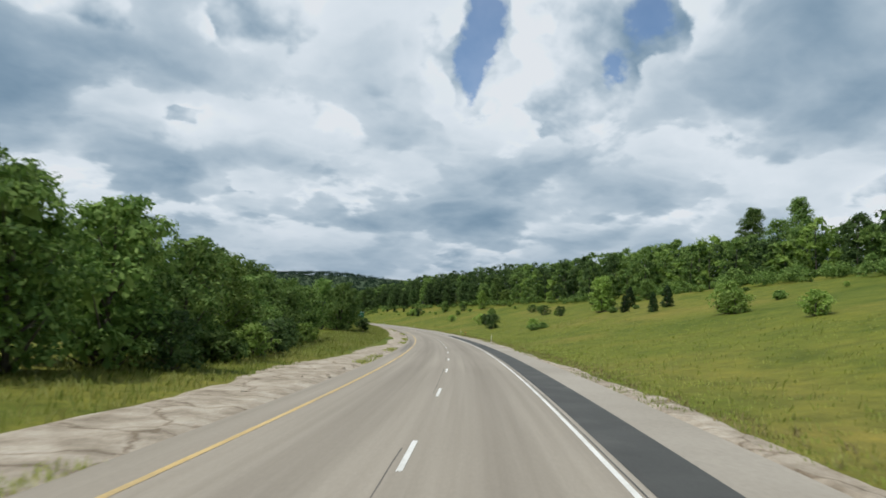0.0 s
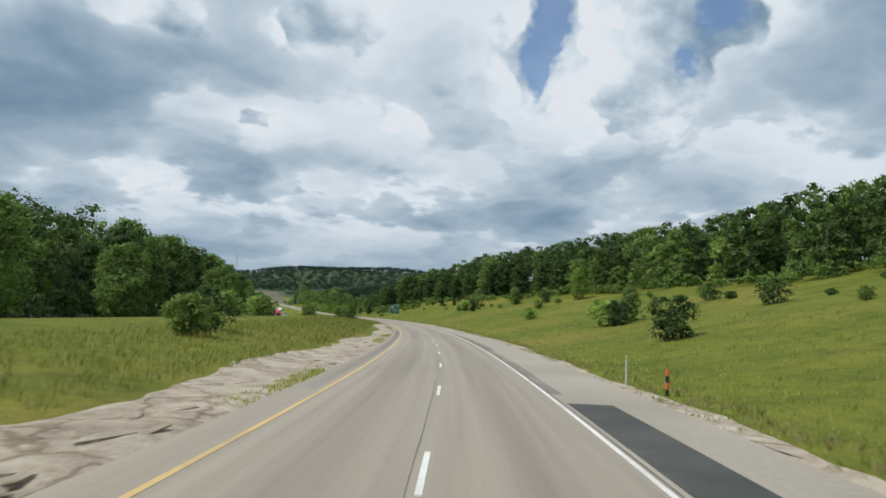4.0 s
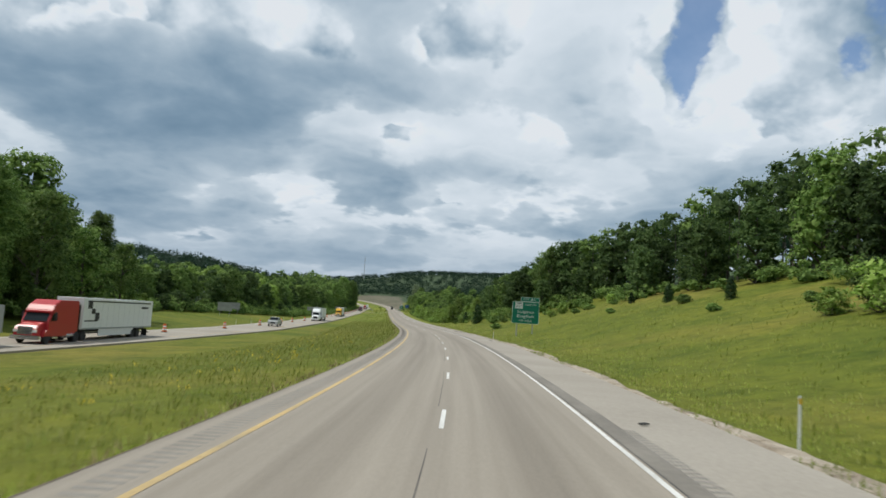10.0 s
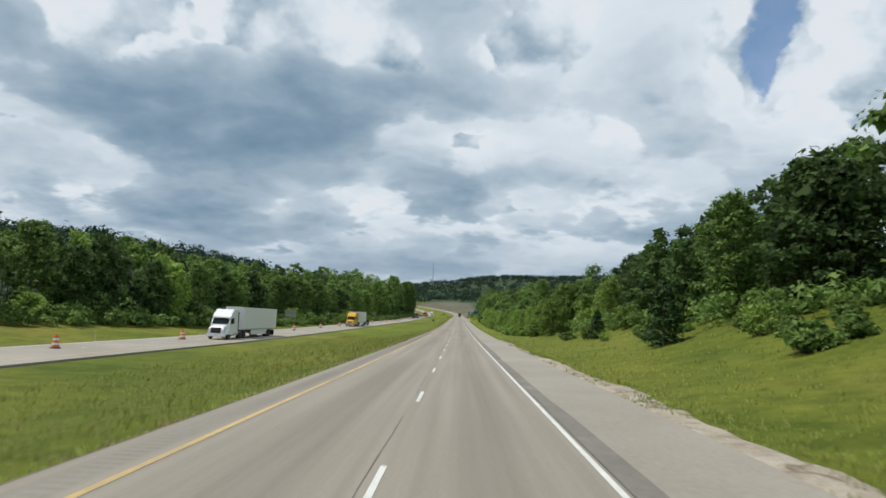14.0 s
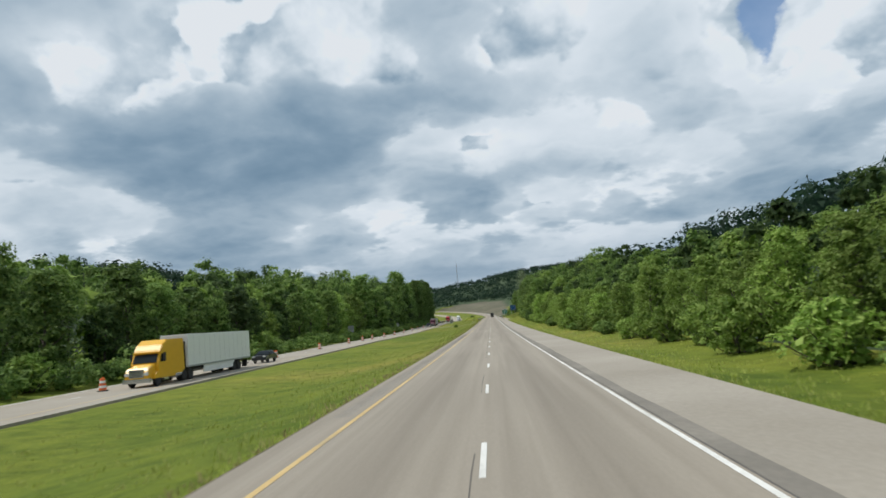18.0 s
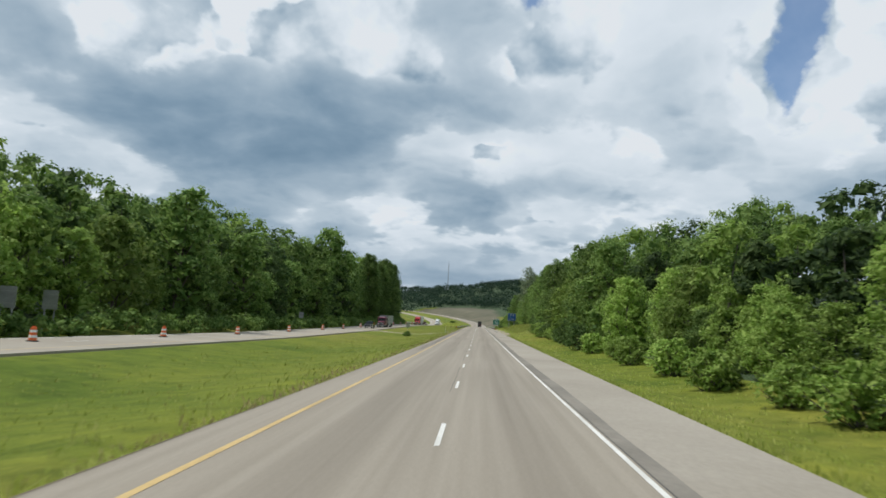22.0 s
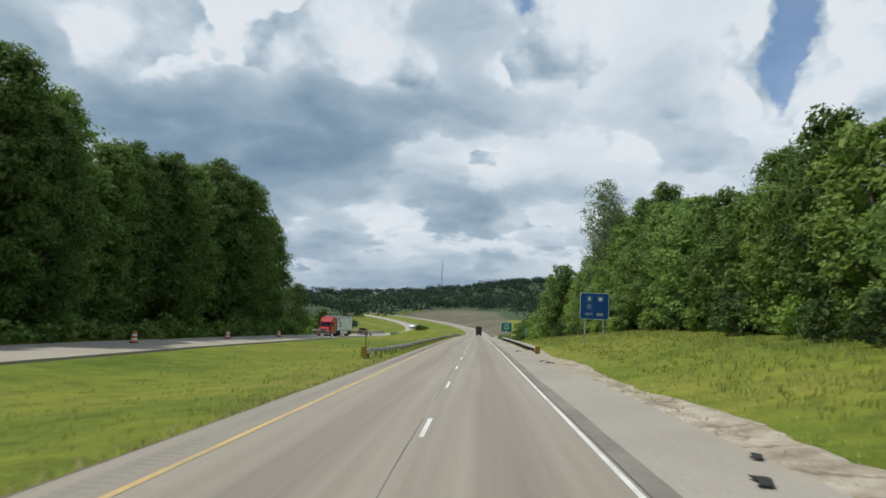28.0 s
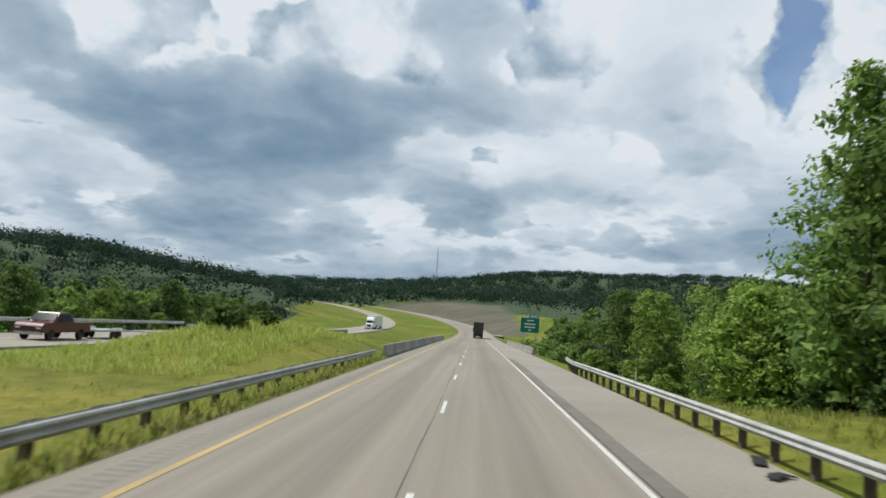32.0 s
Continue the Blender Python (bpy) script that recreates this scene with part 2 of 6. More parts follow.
def leaf_material(name, dark, mid, light, spread=0.7):
    m, nt, b = material(name, 0.7)
    b.inputs["Specular IOR Level"].default_value = 0.25
    g = nt.nodes.new("ShaderNodeNewGeometry")
    o = nt.nodes.new("ShaderNodeObjectInfo")
    n = noise_node(nt, 0.55, 3)
    add = nt.nodes.new("ShaderNodeMath")
    add.operation = "MULTIPLY_ADD"
    nt.links.new(g.outputs["Random Per Island"], add.inputs[0])
    add.inputs[1].default_value = spread
    nt.links.new(n.outputs["Fac"], add.inputs[2])
    col = ramp_node(nt, add.outputs[0], [(0.4, dark), (0.78, mid), (1.15, light)])
    hue = nt.nodes.new("ShaderNodeHueSaturation")
    vary = nt.nodes.new("ShaderNodeMapRange")
    nt.links.new(o.outputs["Random"], vary.inputs[0])
    vary.inputs[3].default_value, vary.inputs[4].default_value = 0.65, 1.35
    nt.links.new(vary.outputs[0], hue.inputs["Value"])
    nt.links.new(col, hue.inputs["Color"])
    nt.links.new(hue.outputs[0], b.inputs["Base Color"])
    tr = nt.nodes.new("ShaderNodeBsdfTranslucent")
    nt.links.new(hue.outputs[0], tr.inputs[0])
    mx = nt.nodes.new("ShaderNodeMixShader")
    mx.inputs[0].default_value = 0.45
    out = nt.nodes["Material Output"]
    nt.links.new(b.outputs[0], mx.inputs[1])
    nt.links.new(tr.outputs[0], mx.inputs[2])
    nt.links.new(mx.outputs[0], out.inputs[0])
    return m


M = {}
M["shoulder"] = two_scale("shoulder", (0.265, 0.234, 0.193), (0.305, 0.272, 0.229), (0.345, 0.31, 0.264), 0.12, 7, 0.85, 0.2, 0.012, amount=0.35)
M["fresh_asphalt"] = two_scale("fresh_asphalt", (0.038, 0.038, 0.036), (0.054, 0.054, 0.051), (0.08, 0.079, 0.074), 0.4, 12, 0.8, 0.3, 0.01)
M["groove"] = two_scale("groove", (0.2, 0.185, 0.165), (0.23, 0.213, 0.19), (0.265, 0.246, 0.222), 0.3, 9, 0.85)
M["sealant"] = two_scale("sealant", (0.05, 0.048, 0.045), (0.075, 0.07, 0.065), (0.12, 0.11, 0.1), 0.5, 5, 0.7)
M["crack"] = two_scale("crack", (0.10, 0.09, 0.078), (0.13, 0.116, 0.10), (0.18, 0.16, 0.14), 0.5, 5, 0.85)
M["edge_stain"] = two_scale("edge_stain", (0.15, 0.135, 0.115), (0.185, 0.166, 0.142), (0.24, 0.216, 0.185), 0.25, 6, 0.85, amount=0.4)
M["white_paint"] = two_scale("white_paint", (0.48, 0.47, 0.44), (0.64, 0.63, 0.60), (0.72, 0.71, 0.69), 0.6, 9, 0.6, 0.1, amount=0.4)
M["yellow_paint"] = two_scale("yellow_paint", (0.35, 0.27, 0.145), (0.50, 0.35, 0.14), (0.56, 0.41, 0.18), 0.3, 9, 0.6, 0.1, amount=0.4)


def gravel_material():
    """Broken pale stone and concrete: stained plates with dark open cracks and loose grit."""
    m, nt, b = material("gravel", 0.95)
    stain, grit = noise_node(nt, 0.8, 6, 0.65), noise_node(nt, 12, 5, 0.7)
    col = ramp_node(nt, stain.outputs["Fac"], [(0.30, (0.20, 0.16, 0.115)), (0.5, (0.36, 0.305, 0.24)), (0.68, (0.47, 0.415, 0.345))])
    col = mix_node(nt, 0.7, col, ramp_node(nt, grit.outputs["Fac"], [(0.25, (0.5, 0.5, 0.5)), (0.75, (1.4, 1.4, 1.4))]), "MULTIPLY")
    tc, bend, vor = nt.nodes.new("ShaderNodeTexCoord"), noise_node(nt, 1.2, 4), nt.nodes.new("ShaderNodeTexVoronoi")
    vor.feature = "DISTANCE_TO_EDGE"
    vor.inputs["Scale"].default_value = 0.34
    add = nt.nodes.new("ShaderNodeVectorMath")
    nt.links.new(tc.outputs["Object"], add.inputs[0])
    nt.links.new(bend.outputs["Color"], add.inputs[1])
    nt.links.new(add.outputs[0], vor.inputs["Vector"])
    crack = ramp_node(nt, vor.outputs["Distance"], [(0.005, (0.55, 0.5, 0.44)), (0.03, (1, 1, 1))])
    nt.links.new(mix_node(nt, 1.0, col, crack, "MULTIPLY"), b.inputs["Base Color"])
    bump_node(nt, b, grit.outputs["Fac"], 0.8, 0.05)
    return m


M["gravel"] = gravel_material()
M["soil"] = two_scale("soil", (0.09, 0.075, 0.05), (0.14, 0.115, 0.08), (0.2, 0.17, 0.12), 0.5, 6, 0.95, 0.8, 0.05)
M["bark"] = two_scale("bark", (0.06, 0.05, 0.04), (0.1, 0.085, 0.07), (0.17, 0.15, 0.13), 2, 14, 0.95, 0.8, 0.03)
M["leaf_oak"] = leaf_material("leaf_oak", (0.055, 0.105, 0.023), (0.115, 0.195, 0.042), (0.21, 0.30, 0.08))
M["leaf_bright"] = leaf_material("leaf_bright", (0.10, 0.17, 0.025), (0.19, 0.295, 0.05), (0.30, 0.40, 0.10))
M["leaf_dark"] = leaf_material("leaf_dark", (0.03, 0.06, 0.018), (0.06, 0.108, 0.03), (0.11, 0.17, 0.05))
M["leaf_cedar"] = leaf_material("leaf_cedar", (0.014, 0.032, 0.012), (0.03, 0.06, 0.02), (0.055, 0.1, 0.03))
M["leaf_pale"] = leaf_material("leaf_pale", (0.085, 0.115, 0.06), (0.14, 0.18, 0.095), (0.21, 0.25, 0.14))
# distant leaves: cloud shadow and bluish haze are put into the base colour
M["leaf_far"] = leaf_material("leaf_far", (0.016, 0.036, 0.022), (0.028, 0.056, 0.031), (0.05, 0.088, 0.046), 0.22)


def grass_material():
    m, nt, b = material("grass", 0.9)
    a, f, g = noise_node(nt, 0.035, 5), noise_node(nt, 0.7, 8, 0.7), noise_node(nt, 9, 4, 0.7)
    col = ramp_node(nt, a.outputs["Fac"], [(0.32, (0.10, 0.134, 0.017)), (0.5, (0.142, 0.165, 0.024)), (0.68, (0.198, 0.184, 0.042))])
    mid = ramp_node(nt, f.outputs["Fac"], [(0.3, (0.5, 0.56, 0.45)), (0.5, (1, 1, 1)), (0.75, (1.5, 1.4, 1.3))])
    col = mix_node(nt, 0.8, col, mid, "MULTIPLY")
    pat = noise_node(nt, 0.16, 6, 0.65)
    col = mix_node(nt, 0.9, col, ramp_node(nt, pat.outputs["Fac"], [(0.36, (0.66, 0.76, 0.62)), (0.5, (0.98, 0.98, 0.98)), (0.64, (1.1, 1.05, 1.0))]), "MULTIPLY")
    fin = ramp_node(nt, g.outputs["Fac"], [(0.3, (0.55, 0.6, 0.5)), (0.7, (1.35, 1.3, 1.2))])
    col = mix_node(nt, 0.6, col, fin, "MULTIPLY")
    # unmown meadow round the bend gives way to mown, lighter sward along the straight
    tc, sx, mr = nt.nodes.new("ShaderNodeTexCoord"), nt.nodes.new("ShaderNodeSeparateXYZ"), nt.nodes.new("ShaderNodeMapRange")
    nt.links.new(tc.outputs["Object"], sx.inputs[0])
    nt.links.new(sx.outputs[1], mr.inputs[0])
    mr.inputs[1].default_value, mr.inputs[2].default_value = 40.0, 170.0
    mown = ramp_node(nt, mr.outputs[0], [(0.0, (0.88, 0.86, 0.82)), (1.0, (1.05, 1.07, 1.0))])
    col = mix_node(nt, 1.0, col, mown, "MULTIPLY")
    nt.links.new(col, b.inputs["Base Color"])
    b.inputs["Specular IOR Level"].default_value = 0.15
    bump_node(nt, b, f.outputs["Fac"], 0.7, 0.25)
    return m


M["grass"] = grass_material()


def pavement_material():
    """Worn concrete: polished wheel paths, an oil-darkened middle in each lane and long drag streaks, laid out by the lat attribute."""
    m, nt, b = material("pavement", 0.75)
    at = nt.nodes.new("ShaderNodeAttribute")
    at.attribute_name = "lat"
    mp = nt.nodes.new("ShaderNodeMapping")
    mp.inputs[3].default_value = (2.6, 0.035, 1)
    nt.links.new(at.outputs["Vector"], mp.inputs[0])
    streak = nt.nodes.new("ShaderNodeTexNoise")
    streak.inputs["Scale"].default_value, streak.inputs["Detail"].default_value = 1.0, 6
    nt.links.new(mp.outputs[0], streak.inputs["Vector"])
    broad, grain = noise_node(nt, 0.035, 4), noise_node(nt, 14, 6, 0.7)
    col = ramp_node(nt, streak.outputs["Fac"], [(0.3, (0.23, 0.199, 0.160)), (0.5, (0.263, 0.229, 0.186)), (0.7, (0.296, 0.259, 0.212))])
    sep = nt.nodes.new("ShaderNodeSeparateXYZ")
    nt.links.new(at.outputs["Vector"], sep.inputs[0])
    wave = nt.nodes.new("ShaderNodeMath")
    wave.operation = "COSINE"
    sc = nt.nodes.new("ShaderNodeMath")
    sc.operation = "MULTIPLY_ADD"
    sc.inputs[1].default_value, sc.inputs[2].default_value = 2 * math.pi / 3.66, math.pi
    nt.links.new(sep.outputs[0], sc.inputs[0])
    nt.links.new(sc.outputs[0], wave.inputs[0])
    oil = ramp_node(nt, wave.outputs[0], [(0.15, (1.02, 1.02, 1.02)), (0.95, (0.84, 0.83, 0.82))])
    col = mix_node(nt, 0.9, col, oil, "MULTIPLY")
    col = mix_node(nt, 0.5, col, ramp_node(nt, broad.outputs["Fac"], [(0.3, (0.86, 0.85, 0.84)), (0.7, (1.12, 1.12, 1.12))]), "MULTIPLY")
    col = mix_node(nt, 0.35, col, ramp_node(nt, grain.outputs["Fac"], [(0.25, (0.6, 0.6, 0.6)), (0.75, (1.35, 1.35, 1.35))]), "MULTIPLY")
    nt.links.new(col, b.inputs["Base Color"])
    bump_node(nt, b, grain.outputs["Fac"], 0.15, 0.008)
    return m


M["pavement"] = pavement_material()
M["dry_field"] = two_scale("dry_field", (0.075, 0.072, 0.042), (0.10, 0.092, 0.058), (0.135, 0.12, 0.08), 0.05, 1.5, 0.95, 0.6, 0.2)
M["forest_floor"] = two_scale("forest_floor", (0.022, 0.04, 0.014), (0.035, 0.062, 0.02), (0.055, 0.09, 0.028), 0.12, 1.2, 0.95, 1.0, 0.5)


# ---- plan of the road ----
RADIUS, TANGENT = 990.0, 438.0          # left-hand bend, then a straight
BEND_2, RADIUS_2, TURN_2 = 1262.0, 720.0, 0.5
GRADE_S = [-400, 0, 92, 185, 281, 474, 640, 800, 963, 1028, 1150, 1230, 1320, 1450, 1600, 1800, 2200]
GRADE_D = [-1.4, -1.4, -1.2, -.9, -.7, -.8, -.25, .2, .2, 0, -.35, .3, 1.9, 2.5, 2.4, 1.2, 0]
_gs = np.arange(-600, 5200, 2.0)
_gg = np.tan(np.radians(np.interp(_gs, GRADE_S, GRADE_D)))
_gz = np.concatenate([[0], np.cumsum(_gg[1:] + _gg[:-1])])
_gz -= np.interp(0, _gs, _gz)


def road_z(s):
    return np.interp(s, _gs, _gz)


def road_xy(s, lat):
    """Plan place at s metres along the lane line and lat metres to its right, and the heading there."""
    s, lat = np.broadcast_arrays(np.asarray(s, float), np.asarray(lat, float))
    a = np.minimum((s - TANGENT) / RADIUS, 0)
    x, y = -RADIUS + (RADIUS + lat) * np.cos(a), (RADIUS + lat) * np.sin(a)
    st = s > TANGENT
    x, y = np.where(st, lat, x), np.where(st, s - TANGENT, y)
    b = np.clip((s - BEND_2) / RADIUS_2, 0, TURN_2)
    rest = np.maximum(s - BEND_2 - RADIUS_2 * TURN_2, 0)
    bx, by = -RADIUS_2 + (RADIUS_2 + lat) * np.cos(b), (RADIUS_2 + lat) * np.sin(b)
    bend = s > BEND_2
    x = np.where(bend, bx - rest * np.sin(b), x)
    y = np.where(bend, BEND_2 - TANGENT + by + rest * np.cos(b), y)
    return x, y, np.where(bend, b, a)


# the other carriageway: its near edge and height against this one
def other_lat(s):
    return -24.5 + np.interp(s, [-200, 120, 300, 360, 440, 520], [-50, -28, -11, -7.5, -1.5, 0]) - np.interp(s, [1150, 1500], [0, 12])


def other_dz(s):
    return np.interp(s, [0, 330, 440, 500, 560, 640, 720, 800, 870, 960, 1044, 1080, 1150, 1300], [-1.0, -2.3, -1.6, -1.25, -1.0, -0.7, -0.6, -1.0, -0.9, -0.45, -0.4, -0.5, -0.4, 0.0])


OTHER_W = 10.0
LEFT_EDGE, RIGHT_EDGE = -4.75, 7.15
S_KEY = [-300, 0, 250, 288, 325, 420, 520, 620, 800, 900, 980, 1040, 1080, 1200, 1320, 2500]
R_LAT = [7.0, 8.2, 10.4, 16, 24, 36, 55, 80, 120, 200, 420, 1000, 3200]
R_H = [
    [-.3, -.1, -.2, .4, 2, 5, 9, 14, 20, 28, 34, 38, 40],
    [-.3, -.1, -.2, .4, 2, 5, 9, 14, 20, 28, 34, 38, 40],
    [-.3, -.1, -.2, .5, 2.2, 5, 9.5, 15, 21, 28, 34, 38, 40],
    [-.3, -.1, -.2, .5, 2.4, 5.5, 10, 16, 22, 28, 34, 38, 40],
    [-.3, -.1, -.2, .6, 2.8, 6, 11, 17, 23, 30, 34, 38, 40],
    [-.3, -.1, -.2, 1, 4, 8, 13, 19, 26, 34, 38, 40, 40],
]
R_H += [
    [-.3, -.15, -.3, .8, 3.4, 7.5, 13, 19, 26, 33, 36, 38, 40],
    [-.3, -.2, -.4, -.1, .9, 3.0, 6.8, 12, 19, 29, 34, 38, 40],
    [-.3, -.2, -.3, .5, 2.5, 6, 11.5, 18, 25, 32, 35, 38, 40],
    [-.3, -.1, .3, 1.9, 2.8, 5, 9, 15, 22, 28, 32, 36, 40],
    [-.3, -.1, .4, 2.2, 3.2, 4, 5, 7, 12, 18, 24, 30, 40],
    [-.3, -.1, .1, 1.2, 1.5, 1, 0, 0, 4, 10, 20, 30, 40],
]
R_H += [
    [-.3, -.3, -.6, -2, -4, -6, -7, -6, -2, 6, 18, 30, 40],
    [-.3, -.3, -1.0, -4, -6, -7, -7, -4, 2, 12, 26, 36, 50],
    [-.3, -.2, -.4, 1, 4, 7, 9, 10, 12, 18, 30, 50, 60],
    [-.3, -.2, -.4, 1, 4, 7, 9, 10, 12, 18, 30, 50, 60],
]
# to the left, counted from the far edge of the other carriageway
L_LAT = [0, 2, 6, 14, 30, 60, 100, 180, 400, 900]
L_H = [
    [0, -.2, 0, .5, 2, 6, 10, 14, 16, 16],
    [0, -.2, 0, .5, 2, 6, 10, 14, 16, 16],
    [0, -.2, 0, .6, 2.5, 6, 10, 14, 16, 16],
    [0, -.2, 0, .6, 2.5, 6, 10, 14, 16, 16],
    [0, -.2, .1, 1.2, 4.5, 9.5, 14, 18, 20, 20],
    [0, -.2, .1, .8, 1.5, 2.5, 4, 10, 20, 24],
    [0, -.2, .1, .8, 2, 5, 8, 12, 18, 22],
    [0, -.2, .2, 1, 5, 12, 17, 22, 24, 24],
]
L_H += [
    [0, -.2, .3, 2, 7, 15, 22, 28, 30, 30],
    [0, -.2, .3, 2, 7, 15, 22, 28, 30, 30],
    [0, -.2, .2, 1, 4, 9, 14, 20, 30, 34],
    [0, -.2, -.3, -1, 0, 3, 6, 13, 30, 40],
    [0, -.3, -1.2, -3, -5, -4, 0, 10, 30, 42],
    [0, -.3, -1.5, -4, -6, -5, 0, 12, 32, 46],
    [0, -.2, 0, 1, 4, 9, 14, 22, 36, 50],
    [0, -.2, 0, 1, 4, 9, 14, 22, 36, 50],
]
M_LAT = [0, .06, .2, .45, .7, .93, 1]
M_H = [
    [-.3, -.05, .3, .9, .6, 0, -.3],
    [-.3, -.05, .3, .9, .6, 0, -.3],
    [-.3, .1, 1.5, 2.5, 2.0, .8, -.3],
    [-.3, 0, .6, 1.3, .9, .2, -.3],
    [-.3, -.05, -.2, -.3, -.2, 0, -.3],
    [-.3, -.05, -.4, -.7, -.4, 0, -.3],
    [-.3, -.05, -.4, -.7, -.4, 0, -.3],
    [-.3, -.05, -.5, -.8, -.4, 0, -.3],
    [-.3, -.05, -.5, -.8, -.4, 0, -.3],
    [-.3, -.05, -.4, -.7, -.4, 0, -.3],
    [-.3, -.05, -.2, -.5, -.3, 0, -.3],
    [-.3, -.05, -.2, -.4, -.2, 0, -.3],
]
M_H += [
    [-.3, -.05, .7, 1.3, .6, 0, -.3],
    [-.3, -.05, -1.5, -4, -1.5, 0, -.3],
    [-.3, -.05, -.4, -.7, -.4, 0, -.3],
    [-.3, -.05, -.4, -.7, -.4, 0, -.3],
]


def blend_rows(s, xs, table, v):
    """Bilinear look-up in a table of cross sections."""
    t = np.asarray(table, float)
    i = np.clip(np.searchsorted(S_KEY, s) - 1, 0, len(S_KEY) - 2)
    k = np.asarray(S_KEY, float)
    u = np.clip((s - k[i]) / (k[i + 1] - k[i]), 0, 1)
    u = u * u * (3 - 2 * u)
    x = np.asarray(xs, float)
    j = np.clip(np.searchsorted(x, v) - 1, 0, len(x) - 2)
    w = np.clip((v - x[j]) / (x[j + 1] - x[j]), 0, 1)
    a = t[i, j] * (1 - w) + t[i, j + 1] * w
    b = t[i + 1, j] * (1 - w) + t[i + 1, j + 1] * w
    return a * (1 - u) + b * u


def ground_z(s, lat):
    """Height of the ground sheet."""
    s, lat = np.broadcast_arrays(np.asarray(s, float), np.asarray(lat, float))
    z0, ol, od = road_z(s), other_lat(s), other_dz(s)
    r = blend_rows(s, R_LAT, R_H, lat)
    far = ol - OTHER_W
    l = blend_rows(s, L_LAT, L_H, far - lat) + od
    m = (LEFT_EDGE - lat) / (LEFT_EDGE - ol)
    md = blend_rows(s, M_LAT, M_H, m) + od * np.clip(m, 0, 1)
    h = np.where(lat >= RIGHT_EDGE - 0.3, r, np.where(lat > LEFT_EDGE, -0.3, np.where(lat > ol, md, np.where(lat > far, od - 0.3, l))))
    d = np.maximum(np.maximum(lat - 14, far - 6 - lat), 0)
    x, y, _ = road_xy(s, lat)
    h = h + np.minimum(d / 60, 1.0) * (d < 600) * (0.9 * np.sin(x * 0.043 + 1.3) * np.sin(y * 0.037) + 0.5 * np.sin(x * 0.11) * np.sin(y * 0.093 + 2))
    # the weedy knoll before the bridge and the far ridge
    h = h + 0.95 * np.exp(-((s - 1070) / 10) ** 2 - ((lat + 12.5) / 4) ** 2)
    rid = np.clip((y - 1230) / 620, 0, 1)
    h = h + rid * rid * (3 - 2 * rid) * (30 + 5 * np.sin(x * 0.006) + 3 * np.sin(x * 0.017 + 1) + 14 * np.clip((x + 20) / 160, 0, 1))
    return z0 + h


def place(s, lat, dz=0.0):
    x, y, a = road_xy(s, lat)
    return float(x), float(y), float(ground_z(s, lat)) + dz


def on_road(s, lat, dz=0.0):
    x, y, a = road_xy(s, lat)
    return float(x), float(y), float(road_z(s)) + dz


def heading(s):
    return math.degrees(float(road_xy(s, 0)[2]))


# where the woods begin: to the right of the lane line, and beyond the far edge of the other carriageway
R_WOOD = ([-200, 60, 150, 250, 330, 420, 470, 520, 552, 575, 700, 860, 900, 960, 1030, 1060, 1100, 1180, 1250], [105, 92, 80, 68, 58, 42, 32, 27, 21, 13, 12.6, 13.4, 19, 21, 19, 18, 15, 20, 30])
R_TALL = ([0, 300, 420, 500, 570, 640, 740, 780, 805, 834, 850, 900, 1000, 1050, 1075, 1100, 1250], [.85, 1.1, 1.15, 1.0, .62, .5, .56, .85, 1.05, 1.08, .9, .98, 1.2, 1.1, .8, .8, .8])
L_WOOD = ([-200, 100, 250, 330, 390, 430, 470, 560, 640, 700, 1037, 1048, 1070, 1300], [8, 8, 12, 14, 15, 24, 28, 10, 7, 6, 5, 16, 18, 25])
L_TALL = ([0, 300, 390, 424, 440, 560, 640, 700, 760, 850, 990, 1038, 1046, 1300], [1.1, 1.4, 1.5, 1.45, .8, .85, .8, .8, 1.02, 1.32, 1.8, 1.85, .75, .85])


def mesh_of(name, verts, faces, mat, smooth=False):
    me = bpy.data.meshes.new(name)
    me.from_pydata([tuple(v) for v in verts], [], [tuple(f) for f in faces])
    me.materials.append(M[mat])
    if smooth:
        me.polygons.foreach_set("use_smooth", [True] * len(me.polygons))
    me.update()
    return me


def part(name, me, parent=None, label=""):
    ob = new(name, me)
    if parent is not None:
        ob.parent = parent
    if label:
        ob["label"] = label
    return ob


def ribbon(s_list, lats, zfun, thick=0.0):
    """Verts and faces of a strip that follows the road; lats may be functions of s."""
    cols = [np.array([l(s) if callable(l) else l for s in s_list], float) for l in lats]
    s_arr = np.asarray(s_list, float)
    verts, n = [], len(s_list)
    for k, c in enumerate(cols):
        x, y, _ = road_xy(s_arr, c)
        verts += list(zip(x, y, zfun(s_arr, c)))
    faces = [(k * n + i, k * n + i + 1, (k + 1) * n + i + 1, (k + 1) * n + i) for k in range(len(cols) - 1) for i in range(n - 1)]
    faces = [f[::-1] for f in faces]
    if thick:
        base = len(verts)
        for c in (cols[0], cols[-1]):
            x, y, _ = road_xy(s_arr, c)
            verts += list(zip(x, y, zfun(s_arr, c) - thick))
        last = (len(cols) - 1) * n
        faces += [(i, base + i, base + i + 1, i + 1)[::-1] for i in range(n - 1)]
        faces += [(last + i, last + i + 1, base + n + i + 1, base + n + i)[::-1] for i in range(n - 1)]
    return verts, faces


S_RUN = list(np.arange(-260, 1320, 5.0)) + list(np.arange(1320, 2300, 10.0))


